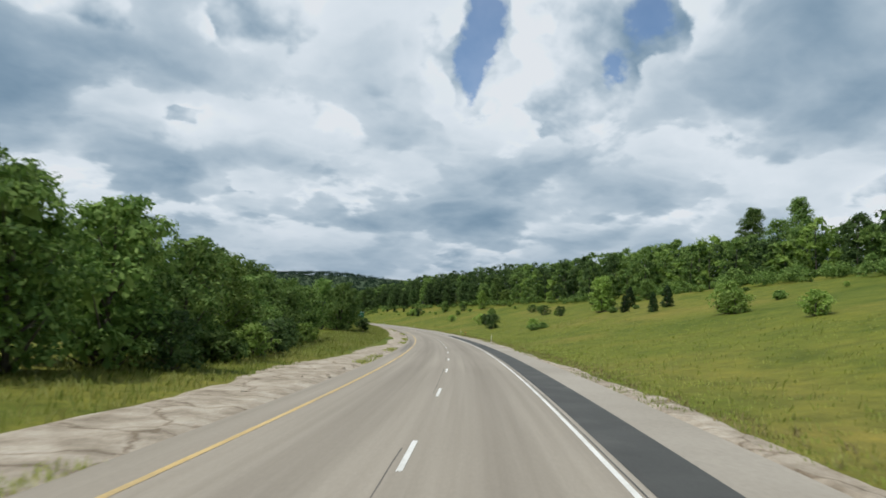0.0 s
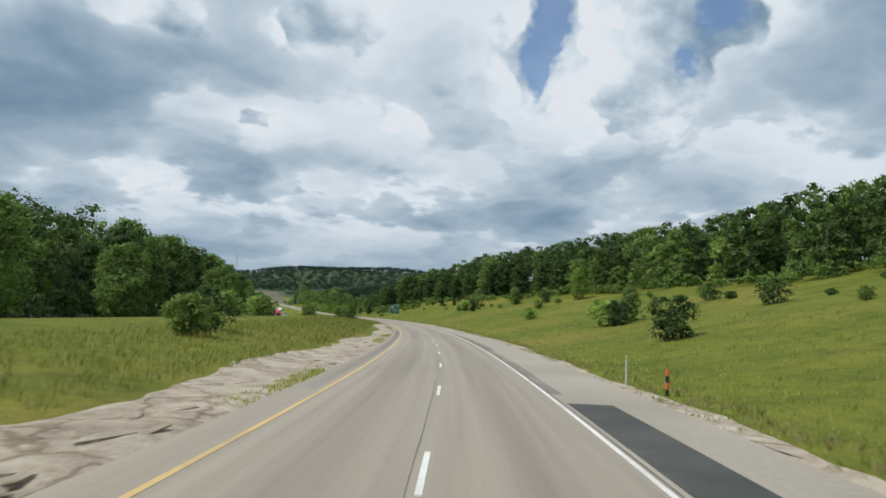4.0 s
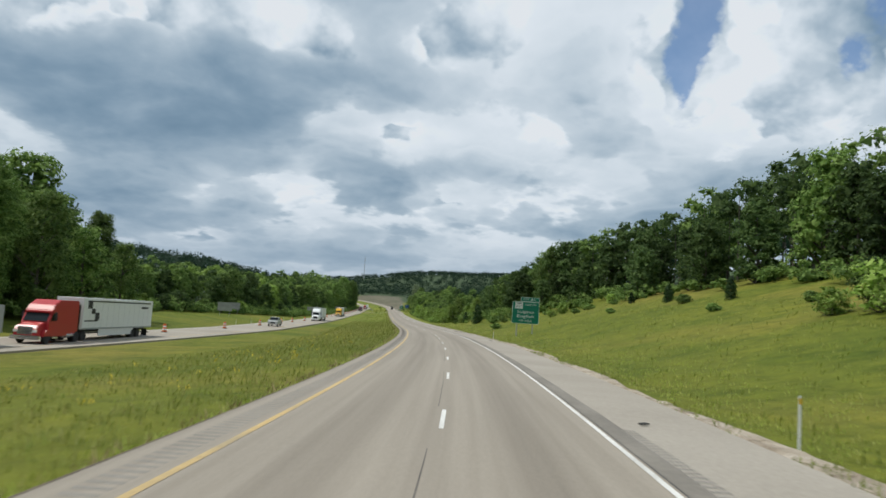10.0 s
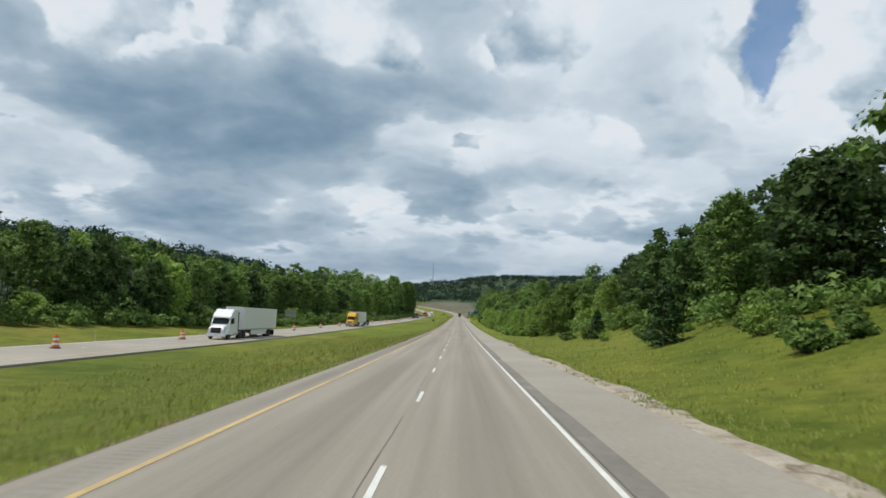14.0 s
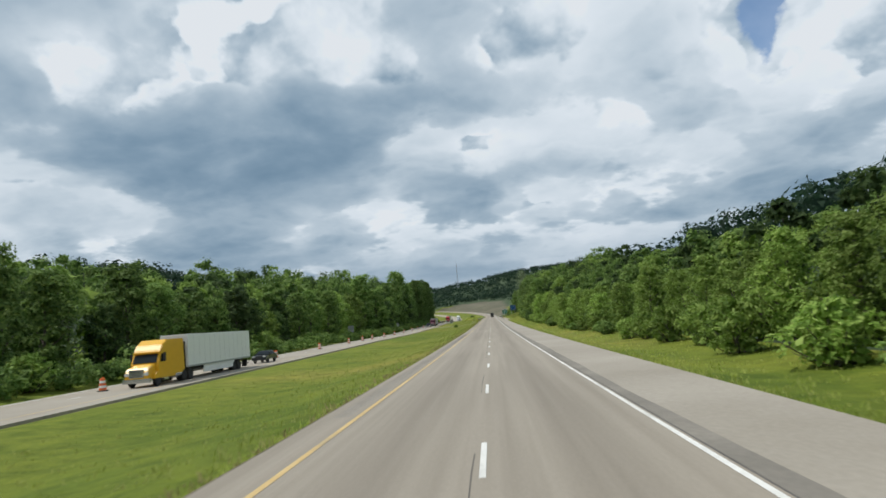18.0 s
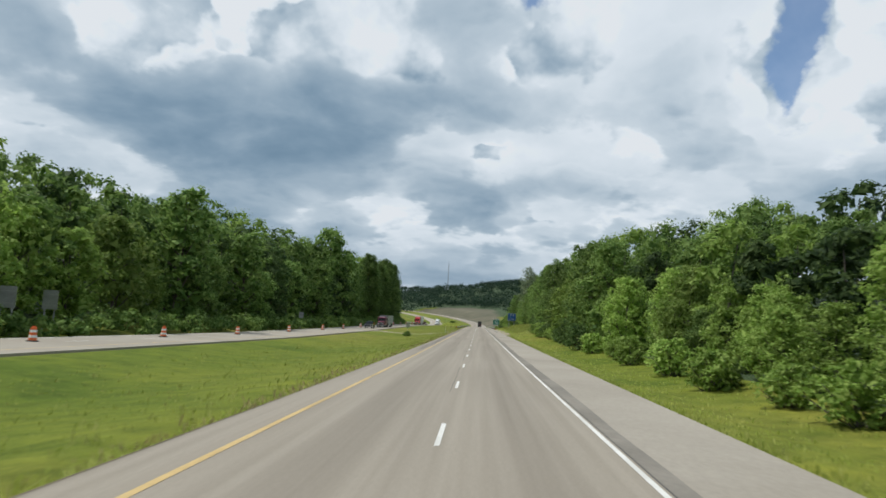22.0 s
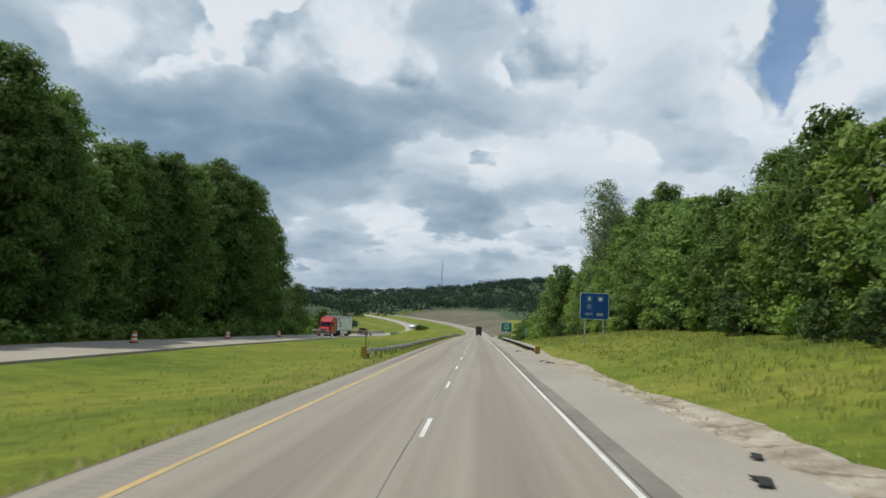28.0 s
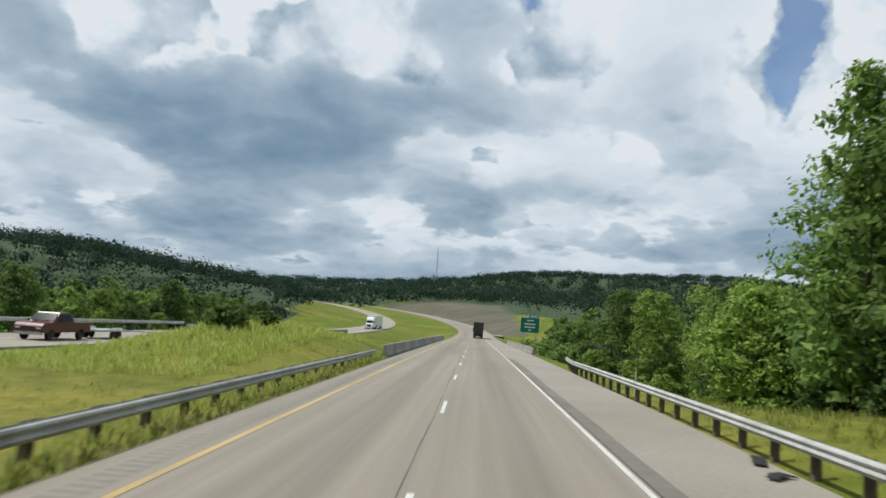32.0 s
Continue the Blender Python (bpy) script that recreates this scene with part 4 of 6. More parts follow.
def woods():
    rng = random.Random(5)
    for s in np.arange(40, 1240, 6.4):
        e, tall = np.interp(s, *R_WOOD), np.interp(s, *R_TALL)
        near = 540 < s < 1120
        if near:
            put(rng.choice([NEAR[1], NEAR[3], NEAR[3]] if tall < .8 else NEAR[:5]), s + rng.uniform(-2, 2), e + 2.4 + rng.uniform(-.8, 1.4), tall * rng.uniform(.82, 1.15), rng, group="roadside trees")
            if 575 < s < 900:
                put(rng.choice([NEAR[3], NEAR[3], NEAR[1], NEAR[4]]), s + 3.2 + rng.uniform(-1, 1), e + 3.4 + rng.uniform(-.6, 1.2), max(tall, .55) * rng.uniform(.75, .95), rng, group="roadside trees")
            if s > 560:
                put(rng.choice(SHRUB[:2] if tall > .8 else [SHRUB[0], SHRUB[0], SHRUB[2]]), s + rng.uniform(-3, 3), e + rng.uniform(-.6, .9), rng.uniform(.7, 1.15), rng, group="roadside shrubs")
            if 985 < s < 1056:
                put(NEAR[5], s + rng.uniform(-2, 2), e + 7 + rng.uniform(-1, 1.5), float(np.interp(s, [985, 1005, 1018, 1036, 1056], [.75, .95, 1.06, .95, .8])) * rng.uniform(.92, 1.08), rng, group="roadside trees")
            if 905 < s < 985:
                put(NEAR[5], s + rng.uniform(-3, 3), e + 7 + rng.uniform(-1, 1), (.52 if s < 945 else .66) * rng.uniform(.85, 1.15), rng, group="roadside trees")
            elif s <= 905 or s > 1056:
                WOOD.append((s + rng.uniform(-3, 3), e + 7 + rng.uniform(-1.5, 1.5), max(tall * 1.05, .52) * rng.uniform(.85, 1.1)))
        elif s > 180:
            spot = (s + rng.uniform(-3, 3), e + 2.0 + rng.uniform(-6, 3), tall * rng.uniform(.5, 1.1))
            if 300 < s < 560:
                put(MID[1] if s > 330 and rng.random() < .75 else rng.choice(MID), *spot, rng, group="hillside trees")
            else:
                WOOD.append(spot)
            LOW.append((s + rng.uniform(-3, 3), e - 2 + rng.uniform(-6, 2), rng.uniform(.8, 1.8)))
            LOW.append((s + rng.uniform(-3, 3), e - 1 + rng.uniform(-4, 2), rng.uniform(.8, 1.8)))
            WOOD.append((s + rng.uniform(-3, 3), e + 7 + rng.uniform(-2, 2), tall * rng.uniform(.85, 1.15)))
        else:
            for k in range(3):
                LOW.append((s + rng.uniform(-3, 3), e - 4 + rng.uniform(-9, 3), rng.uniform(1.0, 2.1)))
            if rng.random() < .7:
                WOOD.append((s + rng.uniform(-3, 3), e + rng.uniform(-4, 6), tall * rng.uniform(.6, 1.1)))
        for gap in (13, 20, 28):
            if s > 150 or rng.random() < .5:
                WOOD.append((s + rng.uniform(-3, 3), e + gap + rng.uniform(-3, 3), max(tall * 1.05, .5 if 600 < s < 760 else .6) * rng.uniform(.8, 1.1)))
    for s in np.arange(70, 1240, 7.6):
        e, tall = other_lat(s) - OTHER_W - np.interp(s, *L_WOOD), np.interp(s, *L_TALL)
        tree = NEAR[5] if s > 925 and tall > 1.2 else MID[1] if s < 430 and rng.random() < .6 else rng.choice(MID if tall < 1.2 else MID[:3])
        if s < 270:
            WOOD.append((s, e - 3, tall * rng.uniform(.7, 1.2)))
            tree = MID[0]
        else:
            put(tree, s + rng.uniform(-3, 3), e - 2 - rng.uniform(-1, 2), tall * (.62 * rng.uniform(.9, 1.1) if tree == NEAR[5] else rng.uniform(.72, 1.2)), rng, group="woodland trees")
        if 270 < s < 700:
            put(rng.choice(SHRUB), s + rng.uniform(-3, 3), e + rng.uniform(.3, 2.2), rng.uniform(.8, 1.7), rng, group="woodland shrubs")
            LOW.append((s + 3.8 + rng.uniform(-2, 2), e + rng.uniform(-1, 1.2), rng.uniform(1.0, 2.0)))
        if 290 < s < 1130:
            for k in range(2):
                LOW.append((s + 3.8 * k + rng.uniform(-1.5, 1.5), e + 2.5 + rng.uniform(-.6, 1.6), rng.uniform(1.0, 1.6)))
        if tree == NEAR[5]:
            put(NEAR[0], s + 3.8 + rng.uniform(-1, 1), e - 5, tall * rng.uniform(.85, 1.05), rng, group="woodland trees")
        for gap in (8, 15, 23, 32):
            WOOD.append((s + rng.uniform(-4, 4), e - gap - rng.uniform(-3, 3), tall * rng.uniform(.8, 1.15)))


woods()


def joined_wood():
    """The trees behind the front rows, joined: trunks in one part, crowns in one part."""
    rng = np.random.default_rng(12)
    root = new("deep_woods")
    tagged(root, "dense green broadleaf woods rising behind the front trees", "woods", kind="stuff")
    cs, rs = [], []
    for s, lat, sc in LOW:
        x, y, z = place(s, lat)
        for c in range(12):
            a, q = rng.uniform(0, 6.283), 1.5 * sc * math.sqrt(rng.uniform())
            cs.append((x + q * math.cos(a), y + q * math.sin(a), z + 2.0 * sc * rng.uniform(.1, 1) * (1.1 - q / (2.4 * sc))))
            rs.append(.75 * sc * rng.uniform(.7, 1.1))
    v, f = leaf_cloud(rng, np.array(cs), np.array(rs), 28, .3, .8, True)
    part("undergrowth", fast_mesh("undergrowth", v, f, "leaf_oak"), root, "bright green shrubs along the wood's edge")["kind"] = "stuff"
    for mat, pick in (("leaf_oak", 0), ("leaf_dark", 1), ("leaf_bright", 2)):
        for close in (True, False):
            cs, rs, tv, tf = [], [], [], []
            for k, (s, lat, sc) in enumerate(WOOD):
                kind = 1 if (320 < s < 560 and lat > 0 or s < 430 and lat < 0) and k % 5 else (0, 0, 0, 1, 0, 1, 2)[(k * 7 + k // 3) % 7]
                if kind != pick or close != (0 < lat < 42 and s > 540):
                    continue
                x, y, z = place(s, lat)
                h, r = 13.5 * sc, 4.4 * sc
                v, f = tube([(x, y, z - .3), (x + rng.normal() * .2, y, z + h * .45), (x + rng.normal() * .3, y, z + h * .85)], [.16 * sc, .11 * sc, .04], 5)
                tf += [tuple(q + len(tv) for q in ff) for ff in f]
                tv += v
                front = np.interp(s, *R_WOOD) + 11 if lat > 0 else other_lat(s) - OTHER_W - np.interp(s, *L_WOOD) - 12
                for c in range(7 if abs(lat) > abs(front) and not (lat > 0 and s < 340) else 0, 16):
                    u = (c + rng.uniform()) / 16
                    w = math.sin(math.pi * (0.17 + .76 * u)) ** .7
                    a = c * 2.4 + rng.normal() * .6
                    q = r * w * (.35 + .6 * math.sqrt(rng.uniform()))
                    cs.append((x + q * math.cos(a), y + q * math.sin(a), z + h * (.04 + .9 * u)))
                    rs.append(r * rng.uniform(.3, .5))
            if not cs:
                continue
            cs, rs = np.array(cs), np.array(rs)
            v, f = leaf_cloud(rng, cs, rs, 110 if close else 54, .24 if close else .38, .75, True)
            v2, f2 = leaf_cloud(rng, cs, rs * .72, 14 if close else 10, .6 if close else 1.0, .75, True)
            v, f = np.concatenate([v, v2]), np.concatenate([f, f2 + len(v)])
            part("crown", fast_mesh("crown", v, f, mat), root)["kind"] = "stuff"
            part("trunk", mesh_of("trunk", tv, tf, "bark", True), root)["kind"] = "stuff"


joined_wood()


def far_woods():
    """Distant canopy, one mesh of many clumps on the hillsides."""
    rng = np.random.default_rng(8)
    cs, rs = [], []

    def add(s0, s1, l0, l1, n, r0=3.5, r1=6.5, h=9):
        s, l = rng.uniform(s0, s1, n), rng.uniform(l0, l1, n)
        x, y, _ = road_xy(s, l)
        z = ground_z(s, l)
        for xx, yy, zz in zip(x, y, z):
            r = rng.uniform(r0, r1)
            cs.append((xx, yy, zz + h * rng.uniform(.5, 1.0) - r * .3))
            rs.append(r)

    for s in np.arange(0, 1250, 50):
        e = np.interp(s, *R_WOOD)
        add(s, s + 50, e + 30, e + 110, 30, 3, 6, 10)
        e = other_lat(s) - OTHER_W - np.interp(s, *L_WOOD)
        add(s, s + 50, e - 150, e - 35, 36, 3, 6, 10)
    add(400, 1300, -420, -180, 420, 5, 9, 10)
    add(1060, 1330, -190, -62, 200, 3, 6, 7)
    add(1250, 1700, -330, -75, 260, 4, 8)
    add(1230, 1420, 40, 260, 240, 4, 8)
    add(1420, 1700, 70, 420, 320, 5, 9)
    v, f = leaf_cloud(rng, np.array(cs), np.array(rs), 64, .85, .8, True)
    cs, rs = [], []
    add(1600, 2250, -250, 800, 1500, 7, 13, 9)
    add(1600, 2250, -700, -200, 500, 7, 13, 9)
    v2, f2 = leaf_cloud(rng, np.array(cs), np.array(rs), 60, 1.7, .7, True)
    v, f = np.concatenate([v, v2]), np.concatenate([f, f2 + len(v)])
    # leaf_far carries the dim blue of distance and cloud shade in its colour
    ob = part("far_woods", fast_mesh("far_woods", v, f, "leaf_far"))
    tagged(ob, "dense distant broadleaf woods covering the hillsides", "woods", kind="stuff")


far_woods()

# single trees and shrubs of the open slopes: source, s, lat, scale
rngp = random.Random(21)
LONE = [
    (CEDAR, 345, 28.5, .94), (CEDAR, 391, 33.3, .82), (CEDAR, 406.5, 32, .8), (CEDAR, 386, 56, .94), (CEDAR, 389.5, 55.7, .82), (CEDAR, 409, 33.2, .76),
    (CEDAR, 421, 32, .62), (CEDAR, 136.5, 39.4, 1.03), (CEDAR, 123, 39.9, 1.06), (CEDAR, 151, 46, 1.47), (CEDAR, 128, 44.6, 1.32), (CEDAR, 523.5, 17.5, 1.03),
    (SHRUB[0], 359, 29.6, 1.45), (SHRUB[0], 355.5, 28.6, 1.2), (SHRUB[1], 362, 31, 1.1), (SHRUB[0], 363.5, 28.2, .9), (SHRUB[1], 357, 32, 1.1), (SHRUB[0], 352.5, 30, .8),
]
LONE += [
    (SHRUB[0], 406, 46.7, 1.04), (SHRUB[1], 183.5, 20.7, 1.4), (SHRUB[0], 150, 23.6, .92), (SHRUB[2], 143, 22.2, 1.06), (SHRUB[2], 142.5, 24, .88), (SHRUB[1], 205.5, 41.7, 1.15),
    (SHRUB[1], 175, 37, .85), (NEAR[4], 164, 55.7, .71), (SHRUB[1], 230, 45.5, 1.06), (NEAR[4], 218, 28, .62), (SHRUB[0], 90.5, 38.2, 1.7), (SHRUB[0], 87.5, 37.5, 1.35),
    (SHRUB[0], 64.5, 34.7, 1.04), (NEAR[4], 329, 38, .71), (SHRUB[1], 311, 41.5, 1.0), (SHRUB[0], 270.5, 26, 1.1), (SHRUB[0], 217, 24.7, 1.55), (SHRUB[1], 214.5, 25.3, 1.1),
    (SHRUB[0], 487, 20.8, .85), (SHRUB[2], 476.5, 18.6, 1.06), (SHRUB[2], 451, 15.2, .8),
]
LONE += [
    (NEAR[3], 154, 40.5, .94), (NEAR[5], 242, 137, 1.39), (NEAR[5], 224, 143, 1.25), (NEAR[0], 231, 140, 1.90), (NEAR[4], 156.5, 42, 1.0), (NEAR[3], 302.5, 48, .97), (SHRUB[2], 844.5, -13.7, .7),
    (SHRUB[0], 526, 21.5, 1.1), (SHRUB[1], 529, 23, 1.0), (SHRUB[1], 528, 31, 1.2), (NEAR[3], 560, 17, .8), (NEAR[2], 574, 17, .75), (CEDAR, 497, 17.5, 1.5),
    (NEAR[4], 22, -17, 1.0), (NEAR[0], 27, -20, .66), (NEAR[4], 33, -16.5, .95), (NEAR[1], 40, -19, .68), (NEAR[4], 46, -16.5, .86), (NEAR[3], 52, -17.5, .78),
]
LONE += [
    (NEAR[4], 58, -16.5, .86), (NEAR[4], 64, -18.5, .95), (NEAR[4], 70, -17, .86), (NEAR[4], 77, -16, .8), (NEAR[4], 24, -15.5, .95), (NEAR[0], 20, -19, .6),
    (NEAR[4], 29, -14.5, .9), (NEAR[4], 37, -14.5, .85), (NEAR[3], 43, -14.5, .7), (NEAR[4], 50, -15, .68), (NEAR[4], 64, -15.5, .62), (SHRUB[1], 30, -12, .9),
    (SHRUB[2], 36, -12, 1.1), (SHRUB[1], 47, -12.2, .8), (SHRUB[0], 42, -12, .8), (SHRUB[1], 55, -13.5, .9), (SHRUB[0], 68, -14, .8), (SHRUB[1], 96, -19.5, .9),
    (NEAR[4], 119, -16.5, 1.0), (NEAR[4], 125, -17, 1.08), (NEAR[4], 122, -20, 1.1), (NEAR[3], 129, -18, .8),
]
LONE += [
    (SHRUB[1], 128, -13, .8), (NEAR[4], 135, -19, .6), (SHRUB[0], 162, -14, 1.0), (SHRUB[1], 168, -15, .9), (NEAR[4], 292, -14.2, .5), (SHRUB[1], 289, -12.8, .9),
    (SHRUB[1], 295, -15.5, 1.0), (SHRUB[0], 276, -22, 1.3), (SHRUB[0], 240, -27, 1.5), (SHRUB[0], 232, -25, 1.3), (SHRUB[1], 250, -29, 1.5), (NEAR[3], 225, -30, .7),
    (NEAR[4], 212, -27, .8), (SHRUB[0], 205, -24, 1.2), (NEAR[4], 190, -30, .9), (NEAR[0], 175, -33, .8), (NEAR[1], 160, -34, .8), (NEAR[0], 145, -32, .7),
    (NEAR[5], 386, -54, .92), (NEAR[5], 394, -53, .88), (NEAR[0], 400, -50, 1.2), (NEAR[5], 406, -53, .82), (NEAR[0], 413, -50, 1.1), (NEAR[5], 420, -52, .75), (NEAR[0], 427, -50, .9), (AIRY, 1016, 22.5, 1.08), (AIRY, 1024, 25, 1.0), (NEAR[2], 1061, 18.5, 1.25), (NEAR[0], 1055, 20, 1.4), (NEAR[0], 1066, 21, .95), (NEAR[3], 1071, 17.5, 1.0),
]
LONE += [
    (NEAR[1], 1077, 18, .8), (SHRUB[2], 1066, -13, .9), (SHRUB[2], 1070, -12, .7), (SHRUB[0], 1092, 12, .9),
    (SHRUB[1], 1100, 14, 1.2), (NEAR[0], 1082, -48.5, 1.2),
]
for src, s, lat, sc in LONE:
    put(src, s, lat, sc, rngp, group="scattered shrubs and small trees")
for k in range(40):
    s = rngp.uniform(60, 430)
    e = np.interp(s, *R_WOOD)
    put(SHRUB[2] if k % 3 else SHRUB[0], s, rngp.uniform(.45, .97) * e, rngp.uniform(.3, .95), rngp, group="scattered shrubs and small trees")


for k in range(58):
    s = rngp.uniform(425, 535)
    e = np.interp(s, *R_WOOD)
    put(SHRUB[2] if k % 4 else SHRUB[0], s, e * rngp.uniform(.6, .97), rngp.uniform(.35, .85), rngp, group="scattered shrubs and small trees")


# ---- roadside things ----
M["steel"] = two_scale("steel", (0.33, 0.33, 0.31), (0.45, 0.45, 0.43), (0.55, 0.55, 0.53), 0.8, 6, 0.7, 0.08, 0.01, metal=0.1, amount=0.4)
M["wood_post"] = two_scale("wood_post", (0.07, 0.055, 0.042), (0.11, 0.088, 0.068), (0.16, 0.13, 0.1), 2, 12, 0.95, 0.6, 0.02)
M["concrete"] = two_scale("concrete", (0.22, 0.21, 0.19), (0.3, 0.285, 0.26), (0.4, 0.385, 0.35), 0.5, 6, 0.9, 0.4, 0.02)
M["sign_green"] = paint("sign_green", (0.0, 0.17, 0.105), 0.4)
M["sign_blue"] = paint("sign_blue", (0.005, 0.07, 0.30), 0.4)
M["sign_white"] = paint("sign_white", (0.75, 0.77, 0.76), 0.4)
M["sign_back"] = two_scale("sign_back", (0.3, 0.3, 0.29), (0.38, 0.38, 0.37), (0.45, 0.45, 0.44), 0.8, 6, 0.5, 0.1, metal=0.4, amount=0.3)
M["black"] = paint("black", (0.02, 0.02, 0.02), 0.5)
M["hazard"] = paint("hazard", (0.62, 0.38, 0.03), 0.5)
M["orange"] = paint("orange", (0.72, 0.16, 0.04), 0.5)
M["rubber"] = two_scale("rubber", (0.015, 0.015, 0.015), (0.025, 0.025, 0.024), (0.045, 0.043, 0.04), 2, 14, 0.9, 0.4, 0.01)
M["chrome"] = paint("chrome", (0.6, 0.6, 0.6), 0.25, 0.9, 0.15)
M["red_paint"] = paint("red_paint", (0.42, 0.03, 0.035), 0.3)
M["dark_red_paint"] = paint("dark_red_paint", (0.19, 0.02, 0.022), 0.3)
M["plum_paint"] = paint("plum_paint", (0.16, 0.035, 0.06), 0.3)
M["yellow_cab"] = paint("yellow_cab", (0.72, 0.40, 0.02), 0.3)
M["cab_white"] = paint("cab_white", (0.80, 0.81, 0.82), 0.3)
M["trailer_white"] = paint("trailer_white", (0.80, 0.81, 0.80), 0.45, 0, 0.25)
M["trailer_seam"] = paint("trailer_seam", (0.58, 0.59, 0.59), 0.5)
M["trailer_grey"] = paint("trailer_grey", (0.36, 0.38, 0.38), 0.5, 0, 0.4)
M["silver"] = paint("silver", (0.42, 0.43, 0.43), 0.3, 0.3)
M["car_dark"] = paint("car_dark", (0.05, 0.055, 0.06), 0.25, 0.2)
M["maroon"] = paint("maroon", (0.10, 0.03, 0.032), 0.3, 0.1)
M["frame_dark"] = paint("frame_dark", (0.03, 0.03, 0.03), 0.6)
M["tail_red"] = paint("tail_red", (0.45, 0.02, 0.02), 0.3)


def glass_material():
    m, nt, b = material("dark_glass", 0.12)
    b.inputs["Specular IOR Level"].default_value = 0.25
    b.inputs["IOR"].default_value = 1.25
    b.inputs["Base Color"].default_value = (0.02, 0.025, 0.03, 1)
    return m


M["dark_glass"] = glass_material()


def lamp_material():
    m, nt, b = material("lamp_lens", 0.12)
    b.inputs["Base Color"].default_value = (0.7, 0.7, 0.68, 1)
    return m


M["lamp_lens"] = lamp_material()


def bm_mesh(name, bm, mat, smooth=False):
    me = bpy.data.meshes.new(name)
    bm.to_mesh(me)
    bm.free()
    me.materials.append(M[mat])
    if smooth:
        me.polygons.foreach_set("use_smooth", [True] * len(me.polygons))
    return me


def box_mesh(name, lo, hi, mat, bevel=0.0, taper=None):
    """A box from corner lo to corner hi with softened edges; taper narrows its top by (x, front, back)."""
    bm = bmesh.new()
    bmesh.ops.create_cube(bm, size=1)
    for v in bm.verts:
        top = v.co.z > 0
        v.co = Vector([lo[k] + (v.co[k] + .5) * (hi[k] - lo[k]) for k in range(3)])
        if taper and top:
            c = (lo[0] + hi[0]) / 2
            v.co.x = c + (v.co.x - c) * taper[0]
            v.co.y += -taper[1] if v.co.y > (lo[1] + hi[1]) / 2 else taper[2]
    if bevel:
        bmesh.ops.bevel(bm, geom=bm.edges[:], offset=bevel, segments=2, affect="EDGES")
    return bm_mesh(name, bm, mat)


def prism_mesh(name, outline, x0, x1, mat, bevel=0.0, taper=1.0):
    """A side outline of (y, z) drawn out from x0 to x1."""
    bm = bmesh.new()
    zmax = max(z for _, z in outline)
    zmin = min(z for _, z in outline)
    rows = []
    for x in (x0, x1):
        rows.append([bm.verts.new((x * (1 - (1 - taper) * (z - zmin) / (zmax - zmin)), y, z)) for y, z in outline])
    bm.faces.new(rows[0])
    bm.faces.new(rows[1][::-1])
    n = len(outline)
    for i in range(n):
        bm.faces.new((rows[0][i], rows[1][i], rows[1][(i + 1) % n], rows[0][(i + 1) % n]))
    bmesh.ops.recalc_face_normals(bm, faces=bm.faces[:])
    if bevel:
        bmesh.ops.bevel(bm, geom=bm.edges[:], offset=bevel, segments=2, affect="EDGES", clamp_overlap=True)
    return bm_mesh(name, bm, mat)


def lathe_mesh(name, profile, mat, sides=20, axis="z"):
    """A profile of (radius, height) turned round an axis."""
    v, f = [], []
    for r, h in profile:
        for k in range(sides):
            a = 2 * math.pi * k / sides
            c, q = r * math.cos(a), r * math.sin(a)
            v.append((c, q, h) if axis == "z" else (h, c, q))
    n = len(profile)
    for i in range(n - 1):
        for k in range(sides):
            k2 = (k + 1) % sides
            f.append((i * sides + k, i * sides + k2, (i + 1) * sides + k2, (i + 1) * sides + k))
    f.append(tuple(range(sides))[::-1])
    f.append(tuple((n - 1) * sides + k for k in range(sides)))
    return mesh_of(name, v, f, mat, False)


def text_mesh(name, body, size, mat, width=None, depth=0.004):
    cu = bpy.data.curves.new(name, "FONT")
    cu.body, cu.size, cu.align_x, cu.align_y, cu.extrude, cu.resolution_u = body, size, "CENTER", "CENTER", depth, 3
    ob = bpy.data.objects.new(name, cu)
    scene.collection.objects.link(ob)
    bpy.context.view_layer.update()
    me = bpy.data.meshes.new_from_object(ob.evaluated_get(bpy.context.evaluated_depsgraph_get()))
    bpy.data.objects.remove(ob)
    me.name = name
    me.materials.clear()
    me.materials.append(M[mat])
    co = np.empty(len(me.vertices) * 3, np.float32)
    me.vertices.foreach_get("co", co)
    co = co.reshape(-1, 3)
    if width:
        co[:, 0] *= width / max(float(np.ptp(co[:, 0])), 1e-6)
    me.vertices.foreach_set("co", np.stack([co[:, 0], -co[:, 2], co[:, 1]], 1).ravel())   # stands upright, faces -y
    me.update()
    return me


def plate_mesh(name, w, h, mat, thick=0.03, corner=0.12, seg=5):
    """An upright plate with rounded corners, facing -y, its middle at the origin."""
    pts = []
    for cx, cz, a0 in ((w / 2 - corner, h / 2 - corner, 0), (-w / 2 + corner, h / 2 - corner, 90), (-w / 2 + corner, -h / 2 + corner, 180), (w / 2 - corner, -h / 2 + corner, 270)):
        for k in range(seg + 1):
            a = radians(a0 + 90 * k / seg)
            pts.append((cx + corner * math.cos(a), cz + corner * math.sin(a)))
    n = len(pts)
    v = [(x, -thick / 2, z) for x, z in pts] + [(x, thick / 2, z) for x, z in pts]
    f = [tuple(range(n)), tuple(range(2 * n - 1, n - 1, -1))] + [(i, n + i, n + (i + 1) % n, (i + 1) % n) for i in range(n)]
    return mesh_of(name, v, f, mat)


def at(ob, x=0, y=0, z=0, rx=0, ry=0, rz=0):
    ob.matrix_basis = pose(x, y, z, rx, ry, rz)
    return ob


